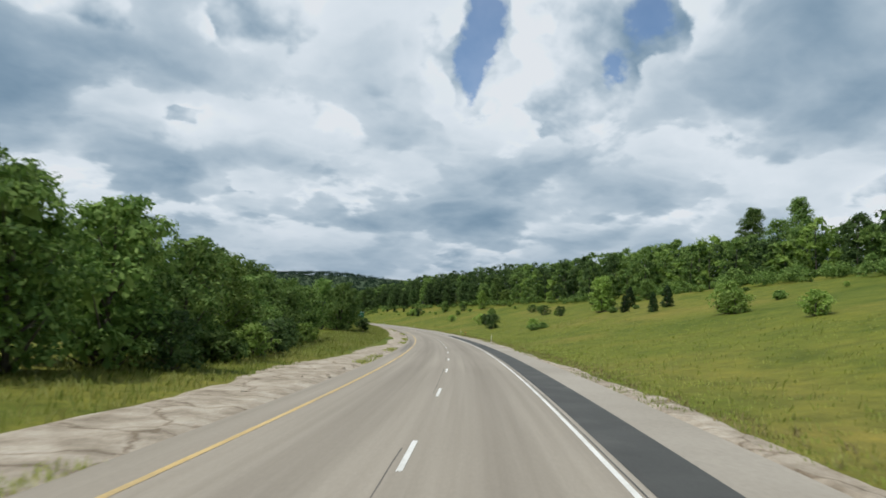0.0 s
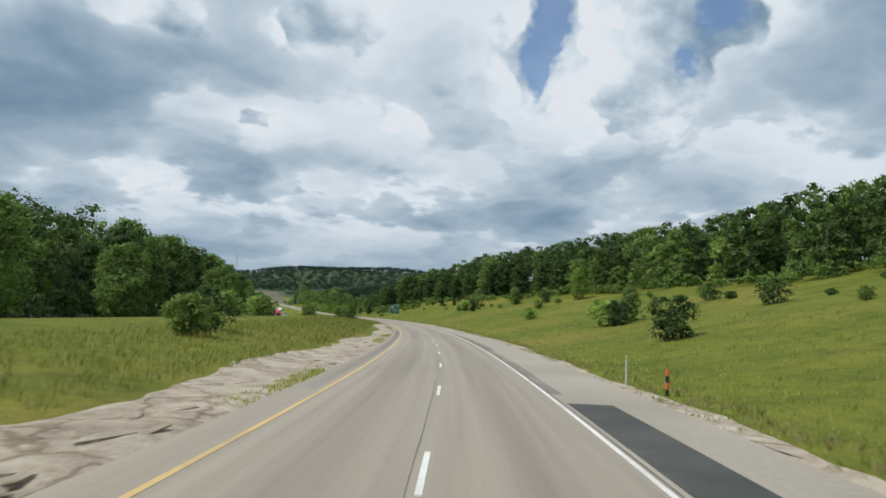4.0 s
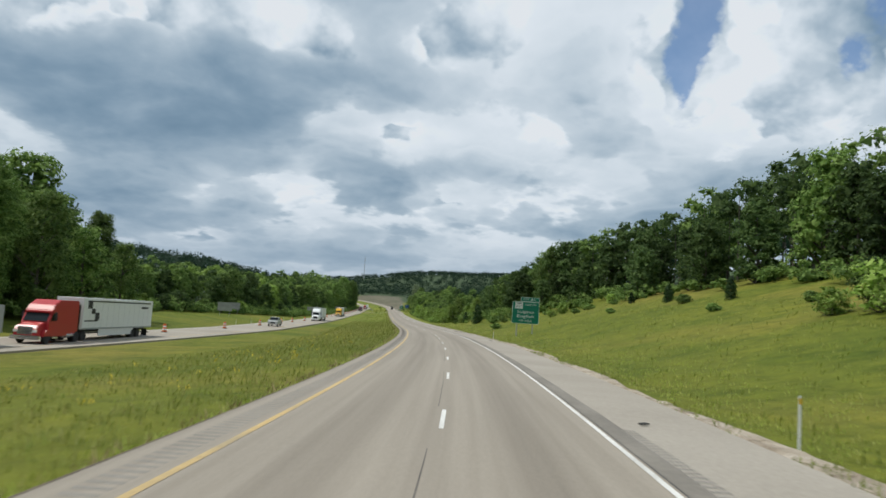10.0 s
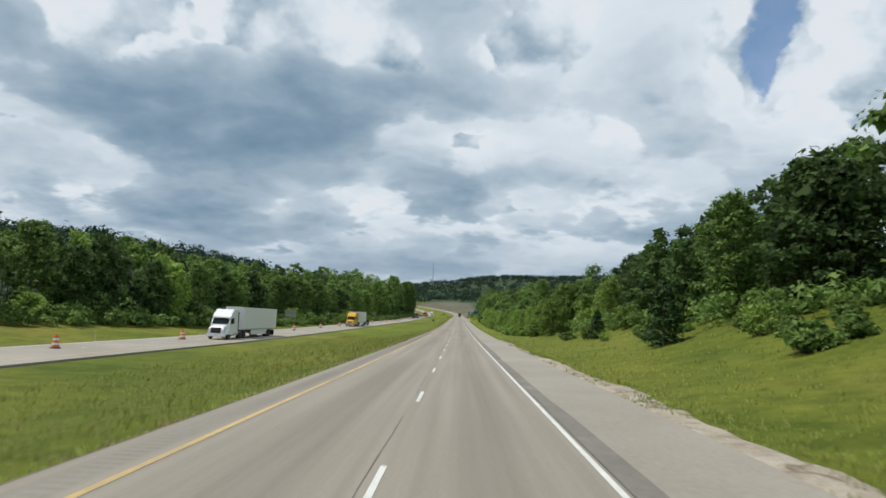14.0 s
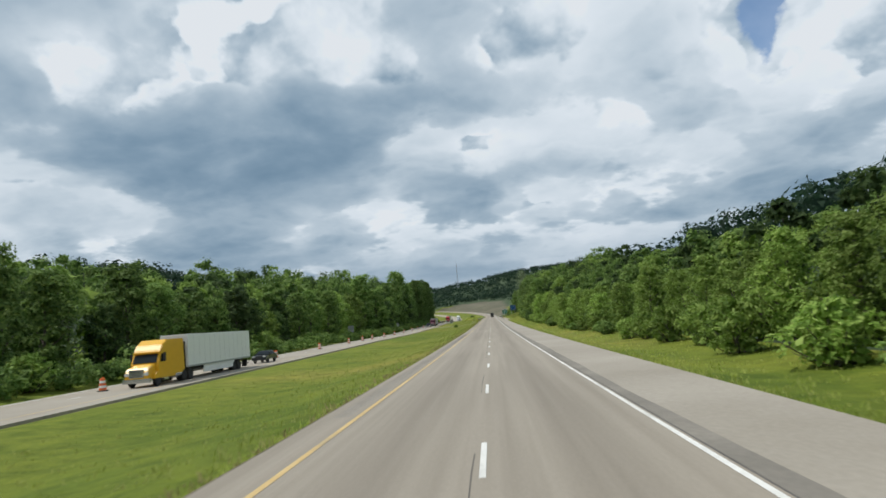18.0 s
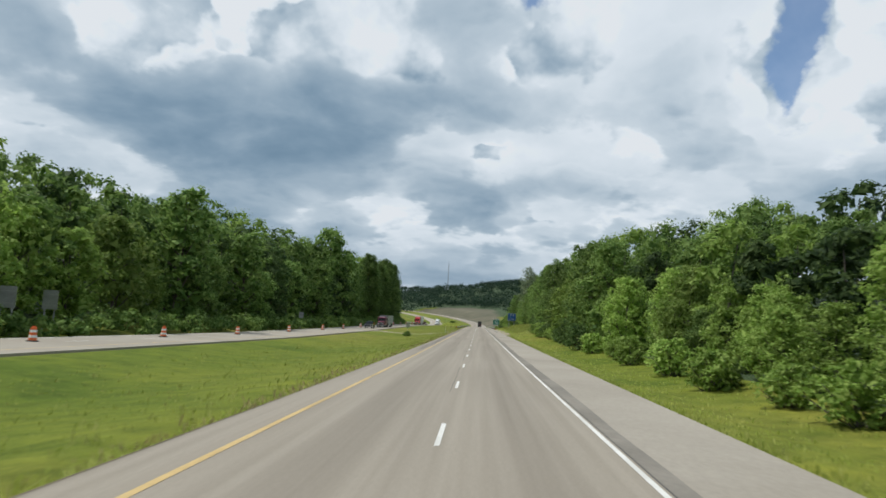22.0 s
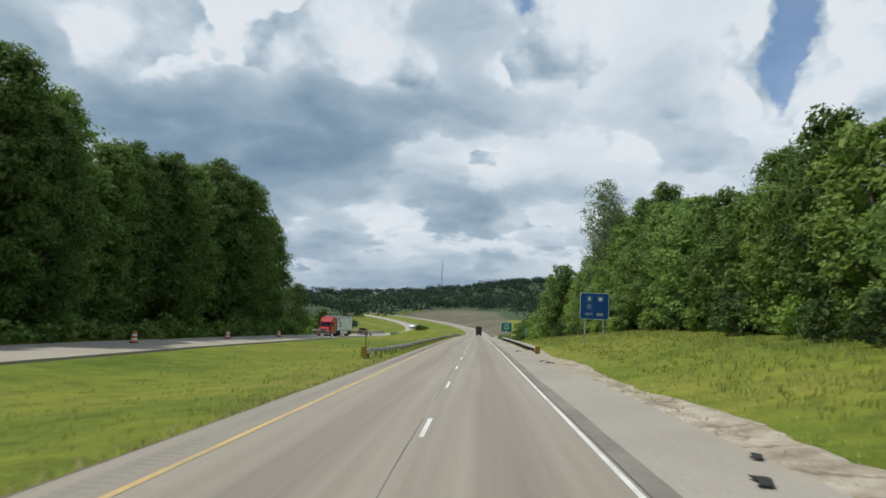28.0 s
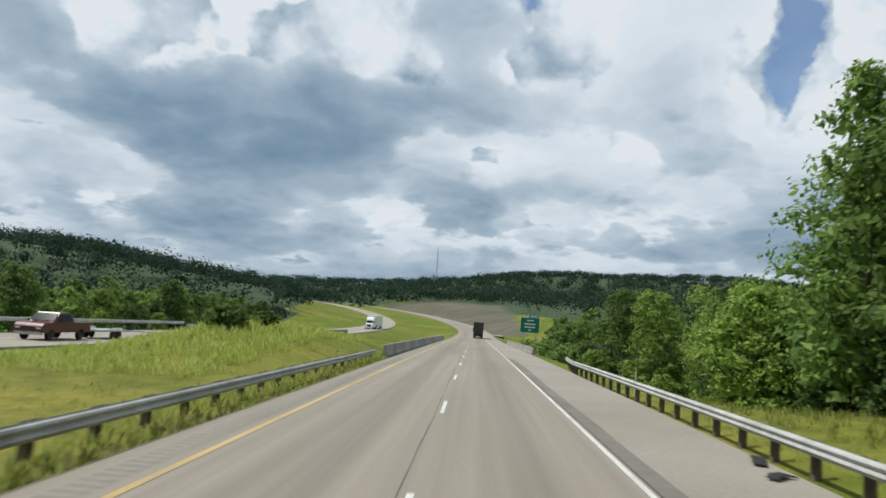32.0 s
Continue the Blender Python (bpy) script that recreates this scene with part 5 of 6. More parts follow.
def set_on(root, s, lat, turn=0.0, dz=0.0, level=None):
    """Stands a thing at (s, lat), turned with the road."""
    x, y, a = road_xy(s, lat)
    z = float(ground_z(s, lat)) if level is None else level
    root.matrix_basis = pose(float(x), float(y), z + dz, 0, 0, math.degrees(float(a)) + turn)
    return root


def post_pair(root, xs, depth, top, w, mat="steel"):
    for x in xs:
        p = part("post", box_mesh("post", (-w / 2, -w * .35, depth), (w / 2, w * .35, top), mat, .008), root, "grey steel post")
        at(p, x, .07, 0)


def framed_panel(root, name, w, h, colour, x=0, z=0, border=.05, corner=.2):
    b = part(name, plate_mesh(name, w, h, "sign_white", .03, corner), root, "white border")
    at(b, x, 0, z)
    f = part("panel_face", plate_mesh("panel_face", w - 2 * border, h - 2 * border, colour, .006, corner * .8), b)
    at(f, 0, -.018, 0)
    return b


def green_sign():
    root = new("exit_sign")
    tagged(root, "large green highway exit sign with white lettering on two posts", "road sign")
    zc, w, h = 3.65, 4.1, 3.3
    b = framed_panel(root, "sign_panel", w, h, "sign_green", 0, zc)
    for body, size, width, x, z in (("NORTH", .42, 1.55, .75, 1.2), ("Sulphur", .62, 2.7, .05, .1), ("English", .62, 2.6, 0, -.55), ("1/2 MILE", .42, 1.9, 0, -1.2)):
        at(part("lettering", text_mesh("lettering", body, size, "sign_white", width), b, "white reflective lettering"), x, -.026, z)
    sh = part("route_shield", plate_mesh("route_shield", 1.15, .95, "sign_white", .01, .04), b, "white square route marker")
    at(sh, -1.05, -.026, 1.05)
    at(part("route_number", text_mesh("route_number", "237", .55, "black", .98), sh, "black route number"), 0, -.01, -.1)
    at(part("route_bar", plate_mesh("route_bar", .7, .12, "black", .006, .02), sh), 0, -.008, .32)
    tab = framed_panel(root, "exit_tab", 2.85, .68, "sign_green", .62, zc + h / 2 + .35, .045, .12)
    at(part("lettering", text_mesh("lettering", "EXIT", .34, "sign_white", .85), tab), -.6, -.026, 0)
    at(part("lettering", text_mesh("lettering", "86", .5, "sign_white", .7), tab), .45, -.026, 0)
    for z in (-1.0, 0.2, 1.2):
        at(part("cross_bar", box_mesh("cross_bar", (-1.9, .03, -.05), (1.9, .08, .05), "steel", .01), root), 0, 0, zc + z)
    post_pair(root, (-1.25, 1.15), -.8, zc + 1.5, .16)
    return set_on(root, 415.5, 13.9, 2, level=float(road_z(415.5)) + .25)


def blue_sign():
    root = new("services_sign")
    tagged(root, "blue highway services sign with white pictograms on two posts", "road sign")
    zc, w, h = 5.25, 3.1, 2.85
    b = framed_panel(root, "sign_panel", w, h, "sign_blue", 0, zc)
    at(part("lettering", text_mesh("lettering", "EXIT", .34, "sign_white", .8), b), -.55, -.026, -.88)
    at(part("lettering", text_mesh("lettering", "86", .42, "sign_white", .68), b), .6, -.026, -.88)
    for x, z in ((-.55, .78), (.62, .78), (-.55, -.05)):
        t = part("pictogram_square", plate_mesh("pictogram_square", .62, .62, "sign_rim", .006, .05), b, "faint pictogram square")
        at(t, x, -.022, z)
        if x > 0:
            at(part("plate_symbol", lathe_mesh("plate_symbol", [(.2, 0), (.2, .01)], "sign_white", 18), t), 0, -.005, 0, 90)
        elif z > 0:
            at(part("pump_symbol", box_mesh("pump_symbol", (-.11, -.012, -.2), (.09, -.004, .2), "sign_white", .003), t), 0, 0, 0)
            at(part("pump_hose", box_mesh("pump_hose", (.11, -.012, -.12), (.15, -.004, .1), "sign_white", .003), t), 0, 0, 0)
        else:
            v, f = tube([(.06, -.008, .2), (-.07, -.008, .1), (-.07, -.008, -.1), (.06, -.008, -.2)], [.035, .03, .03, .035], 6)
            part("receiver_symbol", mesh_of("receiver_symbol", v, f, "sign_white"), t)
    post_pair(root, (-1.0, .95), -5.0, zc + 1.2, .13)
    return set_on(root, 972.6, 13.6, 2, level=float(road_z(972.6)))


M["sign_rim"] = paint("sign_rim", (0.06, 0.17, 0.36), 0.4)
green_sign()
blue_sign()


def far_exit_sign(s, lat):
    root = new("exit_sign")
    tagged(root, "green exit direction sign standing beyond the bridge", "road sign")
    b = framed_panel(root, "sign_panel", 4.3, 3.4, "sign_green", 0, 4.2)
    for w, z in ((1.6, 1.05), (2.6, .25), (2.4, -.45), (.6, -1.1)):
        at(part("lettering_bar", plate_mesh("lettering_bar", w, .28, "sign_white", .008, .03), b, "white lettering too small to read"), 0, -.022, z)
    tab = framed_panel(root, "exit_tab", 2.2, .7, "sign_green", .8, 6.25, .045, .12)
    at(part("lettering_bar", plate_mesh("lettering_bar", 1.5, .3, "sign_white", .008, .03), tab), 0, -.022, 0)
    post_pair(root, (-1.3, 1.3), -6, 5.5, .16)
    set_on(root, s, lat, 2, level=float(road_z(s)))


far_exit_sign(1184, 13.2)


def mile_marker(s, lat):
    root = new("mile_marker")
    tagged(root, "narrow green mile marker with stacked white numerals", "road sign")
    at(part("post", box_mesh("post", (-.025, -.015, -.3), (.025, .015, 2.6), "steel", .004), root), 0, .02, 0)
    b = framed_panel(root, "sign_panel", .36, 1.25, "sign_green", 0, 2.05, .02, .05)
    for ch, z in (("8", .2), ("6", -.12), ("5", -.44)):
        at(part("numeral", text_mesh("numeral", ch, .36, "sign_white", .2), b), 0, -.022, z)
    at(part("lettering_bar", plate_mesh("lettering_bar", .24, .09, "sign_white", .006, .01), b, "white word too small to read"), 0, -.022, .5)
    set_on(root, s, lat, 3)


mile_marker(1012.5, 9.2)


def sign_back(s, lat, w, h, top, posts=1, dz=None):
    """A sign for the other traffic, seen from behind."""
    root = new("sign_back")
    tagged(root, "bare grey metal back of a sign facing the other way", "road sign")
    pl = part("sign_panel", plate_mesh("sign_panel", w, h, "sign_back", .02, .06), root)
    at(pl, 0, 0, top - h / 2)
    for z in (-h * .28, h * .28):
        at(part("stiffener", box_mesh("stiffener", (-w * .46, -.05, -.03), (w * .46, -.012, .03), "steel", .004), pl), 0, 0, z)
    for x in ((0,) if posts == 1 else (-w * .32, w * .32)):
        at(part("post", box_mesh("post", (-.05, -.03, -.5), (.05, .03, top - .1), "steel", .006), root), x, .06, 0)
    set_on(root, s, lat, 0)


sign_back(851, -37.5, 1.0, 1.25, 3.4)
sign_back(759, -38.0, 1.5, 1.8, 4.0, 2)
sign_back(767, -39.5, 1.5, 1.8, 3.8, 2)
sign_back(600, -38.0, 2.6, 1.5, 3.9, 2)
sign_back(492, -48.0, 3.6, 2.2, 3.4, 2)
sign_back(512, -50.0, 3.2, 1.9, 3.2, 2)
sign_back(883, -17.5, 1.0, 1.0, 2.2)


def delineator(s, lat, h=1.25):
    root = new("delineator_post")
    tagged(root, "thin white roadside delineator post with a reflector", "marker post", "delineator posts")
    part("post", box_mesh("post", (-.03, -.012, -.2), (.03, .012, h), "sign_white", .004), root)
    at(part("reflector", plate_mesh("reflector", .07, .14, "hazard", .008, .02), root, "amber reflector"), 0, -.018, h - .12)
    set_on(root, s, lat, 0)


for s, lat in ((106, 8.1), (153.6, 8.0), (256, 8.2), (329, 8.0), (405.5, 7.9), (902, -8.5), (859.3, -6.6), (1062, 8.6), (466, -36.2), (511, -35.8), (452, -36.5)):
    delineator(s, lat, 1.3 if lat > 0 else 1.1)


def orange_post(s, lat):
    root = new("tube_marker")
    tagged(root, "short orange and black striped post at the shoulder's edge", "marker post")
    for k in range(4):
        at(part("band", lathe_mesh("band", [(.07, 0), (.07, .25)], "orange" if k % 2 else "black", 10), root), 0, 0, k * .25)
    set_on(root, s, lat, 0)


orange_post(150, 8.6)


def make_drum():
    root = new("traffic_drum")
    tagged(root, "orange and white striped traffic drum on a rubber base", "traffic drum", "drums along the closed lane")
    z, r = .08, .29
    part("base_ring", lathe_mesh("base_ring", [(.42, 0), (.43, .05), (.34, .09)], "rubber", 16), root, "black rubber base ring")
    for k in range(5):
        h = .19
        part("band", lathe_mesh("band", [(r, z), (r - .012, z + h)], "orange" if k % 2 == 0 else "sign_white", 16), root, "orange band" if k % 2 == 0 else "white reflective band")
        z, r = z + h, r - .02
    part("handle", box_mesh("handle", (-.12, -.03, z), (.12, .03, z + .08), "orange", .02), root)
    return root


drum = make_drum()
first = True
for s in [331, 355.5, 380, 404.5, 428.8, 454.5, 480, 497, 521.5, 544, 576, 601.7, 627, 649, 671.5, 697, 722.8, 739, 752.5, 773, 794.5, 819.3, 844.5, 866, 890, 914, 941, 961.7, 986, 1009, 1036.5, 1061]:
    lat = float(other_lat(s)) - 6.6
    x, y, a = road_xy(s, lat)
    m = pose(float(x), float(y), float(road_z(s) + other_dz(s)) + .002, 0, 0, 0)
    if first:
        drum.matrix_basis, first = m, False
    else:
        copy_thing(drum, m)


# ---- guardrails ----
W_PROFILE = [(0, .0), (.0, .02), (.055, .05), (.075, .085), (.055, .12), (.012, .15), (.012, .165), (.055, .195), (.075, .23), (.055, .265), (0, .295), (0, .315)]


def guardrail(name, label, s0, s1, lat_of, side, base=0.42, step=1.905):
    """A W-beam rail on posts and blocks; side is +1 when the road lies to its left."""
    root = new(name)
    tagged(root, label, "guardrail")
    ss = np.arange(s0, s1 + .01, step)

    def zz(s, l):
        return float(max(ground_z(s, l), road_z(s) - .12))

    for i in range(0, len(ss) - 1, 2):
        seg = ss[i:i + 3]
        if len(seg) < 2:
            break
        v, f = [], []
        for s in seg:
            l = lat_of(s)
            for d, z in W_PROFILE:
                x, y, _ = road_xy(s, l - side * (d + .01))
                v.append((float(x), float(y), float(road_z(s)) + base + z))
        n = len(W_PROFILE)
        for k in range(len(seg) - 1):
            for j in range(n - 1):
                f.append((k * n + j, k * n + j + 1, (k + 1) * n + j + 1, (k + 1) * n + j))
        part("beam", mesh_of("beam", v, f, "steel", False), root, "galvanised corrugated beam")
    pm = box_mesh("post", (-.075, -.1, -1.1), (.075, .1, base + .25), "wood_post", .012)
    bmk = box_mesh("block", (-.1, -.08, -.15), (.1, .08, .13), "wood_post", .01)
    for s in ss:
        l = lat_of(s)
        x, y, a = road_xy(s, l + side * .27)
        p = part("post", pm, root)
        p.matrix_basis = pose(float(x), float(y), float(road_z(s)), 0, 0, math.degrees(float(a)))
        x, y, a = road_xy(s, l + side * .1)
        k = part("block", bmk, root)
        k.matrix_basis = pose(float(x), float(y), float(road_z(s)) + base + .16, 0, 0, math.degrees(float(a)))
    return root


def left_lat(s):
    return float(np.interp(s, [947, 952, 965, 1075], [-6.95, -6.2, -5.7, -5.6]))


guardrail("guardrail", "galvanised corrugated steel guardrail along the median side", 949.2, 1074, left_lat, -1, .26)
guardrail("guardrail", "galvanised corrugated steel guardrail along the shoulder", 972.5, 1084, lambda s: 7.55 + max(0, (s - 1076) * .08), 1, .36)
guardrail("guardrail", "galvanised steel guardrail along the far side of the other carriageway", 1046, 1112, lambda s: float(other_lat(s)) - OTHER_W - .2, -1, .4, 3.81)


def hazard_end(s, lat, turn):
    root = new("rail_end_marker")
    tagged(root, "rail end with a yellow and black striped hazard plate", "hazard marker")
    at(part("plate", plate_mesh("plate", .46, .74, "hazard", .03, .03), root, "yellow retroreflective plate"), 0, 0, .4)
    for k in range(4):
        z = .06 + k * .17
        v = [(-.22, -.02, z), (.22, -.02, z + .1), (.22, -.02, z + .18), (-.22, -.02, z + .08)]
        v += [(a, b + .004, c) for a, b, c in v]
        part("stripe", mesh_of("stripe", v, [(0, 1, 2, 3), (7, 6, 5, 4), (0, 4, 5, 1), (1, 5, 6, 2), (2, 6, 7, 3), (3, 7, 4, 0)], "black"), root, "black diagonal stripe")
    part("end_head", box_mesh("end_head", (-.14, .03, .22), (.14, 1.7, .62), "steel", .03), root)
    part("post", box_mesh("post", (-.08, .3, -.4), (.08, .5, .7), "wood_post", .01), root)
    set_on(root, s, lat, turn, level=float(road_z(s)) - .06)


hazard_end(947.6, -6.95, -6)
hazard_end(971.5, 7.5, 0)


def lone_stake(s, lat):
    root = new("broken_sign_post")
    tagged(root, "bare dark sign post with a bent bracket in the median", "post")
    part("post", box_mesh("post", (-.03, -.03, -.3), (.03, .03, 1.75), "frame_dark", .005), root)
    v, f = tube([(.0, 0, .35), (.25, 0, .7), (.42, 0, 1.15)], [.02, .02, .015], 6)
    part("bracket", mesh_of("bracket", v, f, "frame_dark"), root)
    set_on(root, s, lat)


lone_stake(964, -9.5)


# ---- bridge ----
def bridge_parapet(name, label, s0, s1, lat_of, zoff, height=.85, thick=.4, posts=False):
    root = new(name)
    tagged(root, label, "bridge parapet")
    step = 6.0
    for s in np.arange(s0, s1, step):
        v, f = [], []
        prof = [(-thick / 2, 0), (-thick / 2, .12), (-thick * .28, .34), (-thick * .2, height), (thick * .2, height), (thick * .28, .34), (thick / 2, .12), (thick / 2, 0)]
        for q in (s + .012, s + step - .012):
            for d, z in prof:
                x, y, _ = road_xy(q, lat_of(q) + d)
                v.append((float(x), float(y), float(road_z(q) + zoff(q)) + z - .05 + (0.0 if z else -.35)))
        n = len(prof)
        f = [(j, (j + 1) % n, n + (j + 1) % n, n + j) for j in range(n)] + [tuple(range(n))[::-1], tuple(range(n, 2 * n))]
        part("barrier_block", mesh_of("barrier_block", v, f, "concrete"), root, "weathered grey concrete barrier length")
    return root


bridge_parapet("bridge_parapet", "weathered concrete parapet at the median edge of the bridge", 1076, 1162, lambda s: -5.35, lambda s: 0.0)
bridge_parapet("bridge_parapet", "dark concrete parapet of the opposite carriageway bridge", 1100, 1166, lambda s: float(other_lat(s)) + .3, lambda s: float(other_dz(s)), .95)
bridge_parapet("bridge_parapet", "concrete parapet on the far side of the opposite bridge", 1112, 1166, lambda s: float(other_lat(s)) - OTHER_W - .3, lambda s: float(other_dz(s)), .95)
bridge_parapet("bridge_parapet", "low concrete kerb and parapet at the shoulder of the bridge", 1106, 1162, lambda s: 7.5, lambda s: 0.0, .8)


def bridge_deck(s0, s1, l0, l1, zoff, label):
    root = new("bridge_deck")
    tagged(root, label, "bridge", kind="structure")
    v, f = [], []
    for s in (s0, s1):
        for l, d in ((l0, -.42), (l1, -.42), (l1, -1.6), (l0, -1.6)):
            x, y, _ = road_xy(s, l)
            v.append((float(x), float(y), float(road_z(s)) + zoff + d))
    f = [(0, 1, 2, 3)[::-1], (4, 5, 6, 7), (0, 4, 5, 1), (1, 5, 6, 2), (2, 6, 7, 3), (3, 7, 4, 0)]
    part("girder_box", mesh_of("girder_box", v, f, "concrete"), root)


bridge_deck(1098, 1168, float(other_lat(1130)) - OTHER_W - .6, float(other_lat(1130)) + .6, .05, "concrete deck of the opposite carriageway bridge")
bridge_deck(1090, 1168, -5.6, 8.6, 0.0, "concrete deck that carries the carriageway over the hollow")


# ---- exit ramp ----
def ramp_road():
    ss = np.arange(0, 330, 8.0)
    v = []
    for q, w in ((0, 0), (1, 1)):
        for d in ss:
            u = d / 330
            s = 1260 + d
            x0, y0 = 3.8 + 16 * u ** 1.6, s - TANGENT
            wide = 7.0
            z = float(road_z(1260)) + 10.5 * u ** 1.9 + .02
            v.append((x0 + (wide if q else 0), y0, z))
    n = len(ss)
    f = [(i, n + i, n + i + 1, i + 1) for i in range(n - 1)]
    b = len(v)
    v += [(x, y, z - 2.5) for x, y, z in v]
    f += [(i + 1, b + i + 1, b + i, i) for i in range(n - 1)] + [(n + i, b + n + i, b + n + i + 1, n + i + 1) for i in range(n - 1)]
    tagged(part("exit_ramp", mesh_of("exit_ramp", v, f, "shoulder")), "pale exit ramp climbing straight to the crossing road", "road", kind="structure")


ramp_road()


# ---- radio mast ----
def mast():
    root = new("radio_mast")
    tagged(root, "thin lattice radio mast on the far wooded ridge", "radio mast")
    x0, y0, h = -72.0, 1790.0, 78.0
    base = 44.0
    for k in range(3):
        a = 2.094 * k
        v, f = tube([(x0 + 1.2 * math.cos(a), y0 + 1.2 * math.sin(a), base), (x0 + .7 * math.cos(a), y0 + .7 * math.sin(a), base + h)], [.42, .3], 5)
        part("leg", mesh_of("leg", v, f, "sign_back"), root)
    for z in np.arange(4, h, 6):
        v, f = tube([(x0 + 1.2, y0, base + z), (x0 - .6, y0 + 1.0, base + z + 3), (x0 - .6, y0 - 1.0, base + z + 6)], [.1, .1, .1], 4)
        part("brace", mesh_of("brace", v, f, "sign_back"), root)
    part("aerial", mesh_of("aerial", *tube([(x0, y0, base + h), (x0, y0, base + h + 9)], [.25, .12], 5), "sign_back"), root)


mast()


# ---- debris ----
def tyre_shred(s, lat, length, seed, turn):
    rng = random.Random(seed)
    root = new("tyre_shred")
    tagged(root, "torn strip of black tyre tread lying on the shoulder", "tyre debris", "tyre debris on the shoulder")
    n = 8
    v, f = [], []
    for i in range(n):
        u = i / (n - 1)
        z = .02 + min(.07, .08 * length) * math.sin(u * 3.1) * rng.uniform(.5, 1)
        w = min(.15, .2 * length) * rng.uniform(.75, 1.15)
        x = length * (u - .5)
        y = .04 * math.sin(u * 4 + seed)
        v += [(x, y - w, z), (x, y + w, z + rng.uniform(-.02, .05)), (x, y + w * .9, z + .035), (x, y - w * .9, z + .03)]
    for i in range(n - 1):
        for j in range(4):
            f.append((i * 4 + j, i * 4 + (j + 1) % 4, i * 4 + 4 + (j + 1) % 4, i * 4 + 4 + j))
    f += [(0, 3, 2, 1), tuple(4 * (n - 1) + j for j in range(4))]
    part("tread", mesh_of("tread", v, f, "rubber"), root)
    x, y, a = road_xy(s, lat)
    root.matrix_basis = pose(float(x), float(y), float(road_z(s)) + .005, 0, 0, math.degrees(float(a)) + turn)


for k, (s, lat, ln, turn) in enumerate([(435.3, 6.4, 1.1, 70), (437.5, 5.7, .6, 50), (394.5, 6.26, .4, 0), (331, 5.1, .3, 30), (268, 5.4, .9, 75), (219.5, 6.9, .5, 10), (952, 6.4, .9, 25), (950, 6.6, .7, -10), (975, 5.8, 1.0, 70), (910.5, 6.0, .8, 80), (913, 6.9, .6, 60), (1043.5, 6.9, 1.1, 65), (1041.8, 6.6, .7, 40), (1009.5, 6.1, .5, 0), (901, 5.45, .5, 60), (897, 6.2, .3, 20), (842, 6.6, .5, 20)]):
    tyre_shred(s, lat, ln, k, turn)


# ---- vehicles ----
def wheel(root, x, y, r, w, dual=False):
    wh = new("wheel")
    wh.parent = root
    at(wh, x, y, r)
    t = lathe_mesh("tyre", [(r * .58, -w / 2), (r * .9, -w / 2), (r, -w * .36), (r, w * .36), (r * .9, w / 2), (r * .58, w / 2)], "rubber", 20, "x")
    part("tyre", t, wh, "black tyre")
    part("rim", lathe_mesh("rim", [(r * .2, -w * .42), (r * .57, -w * .3), (r * .57, w * .3), (r * .2, w * .42)], "chrome", 16, "x"), wh, "bright metal rim")


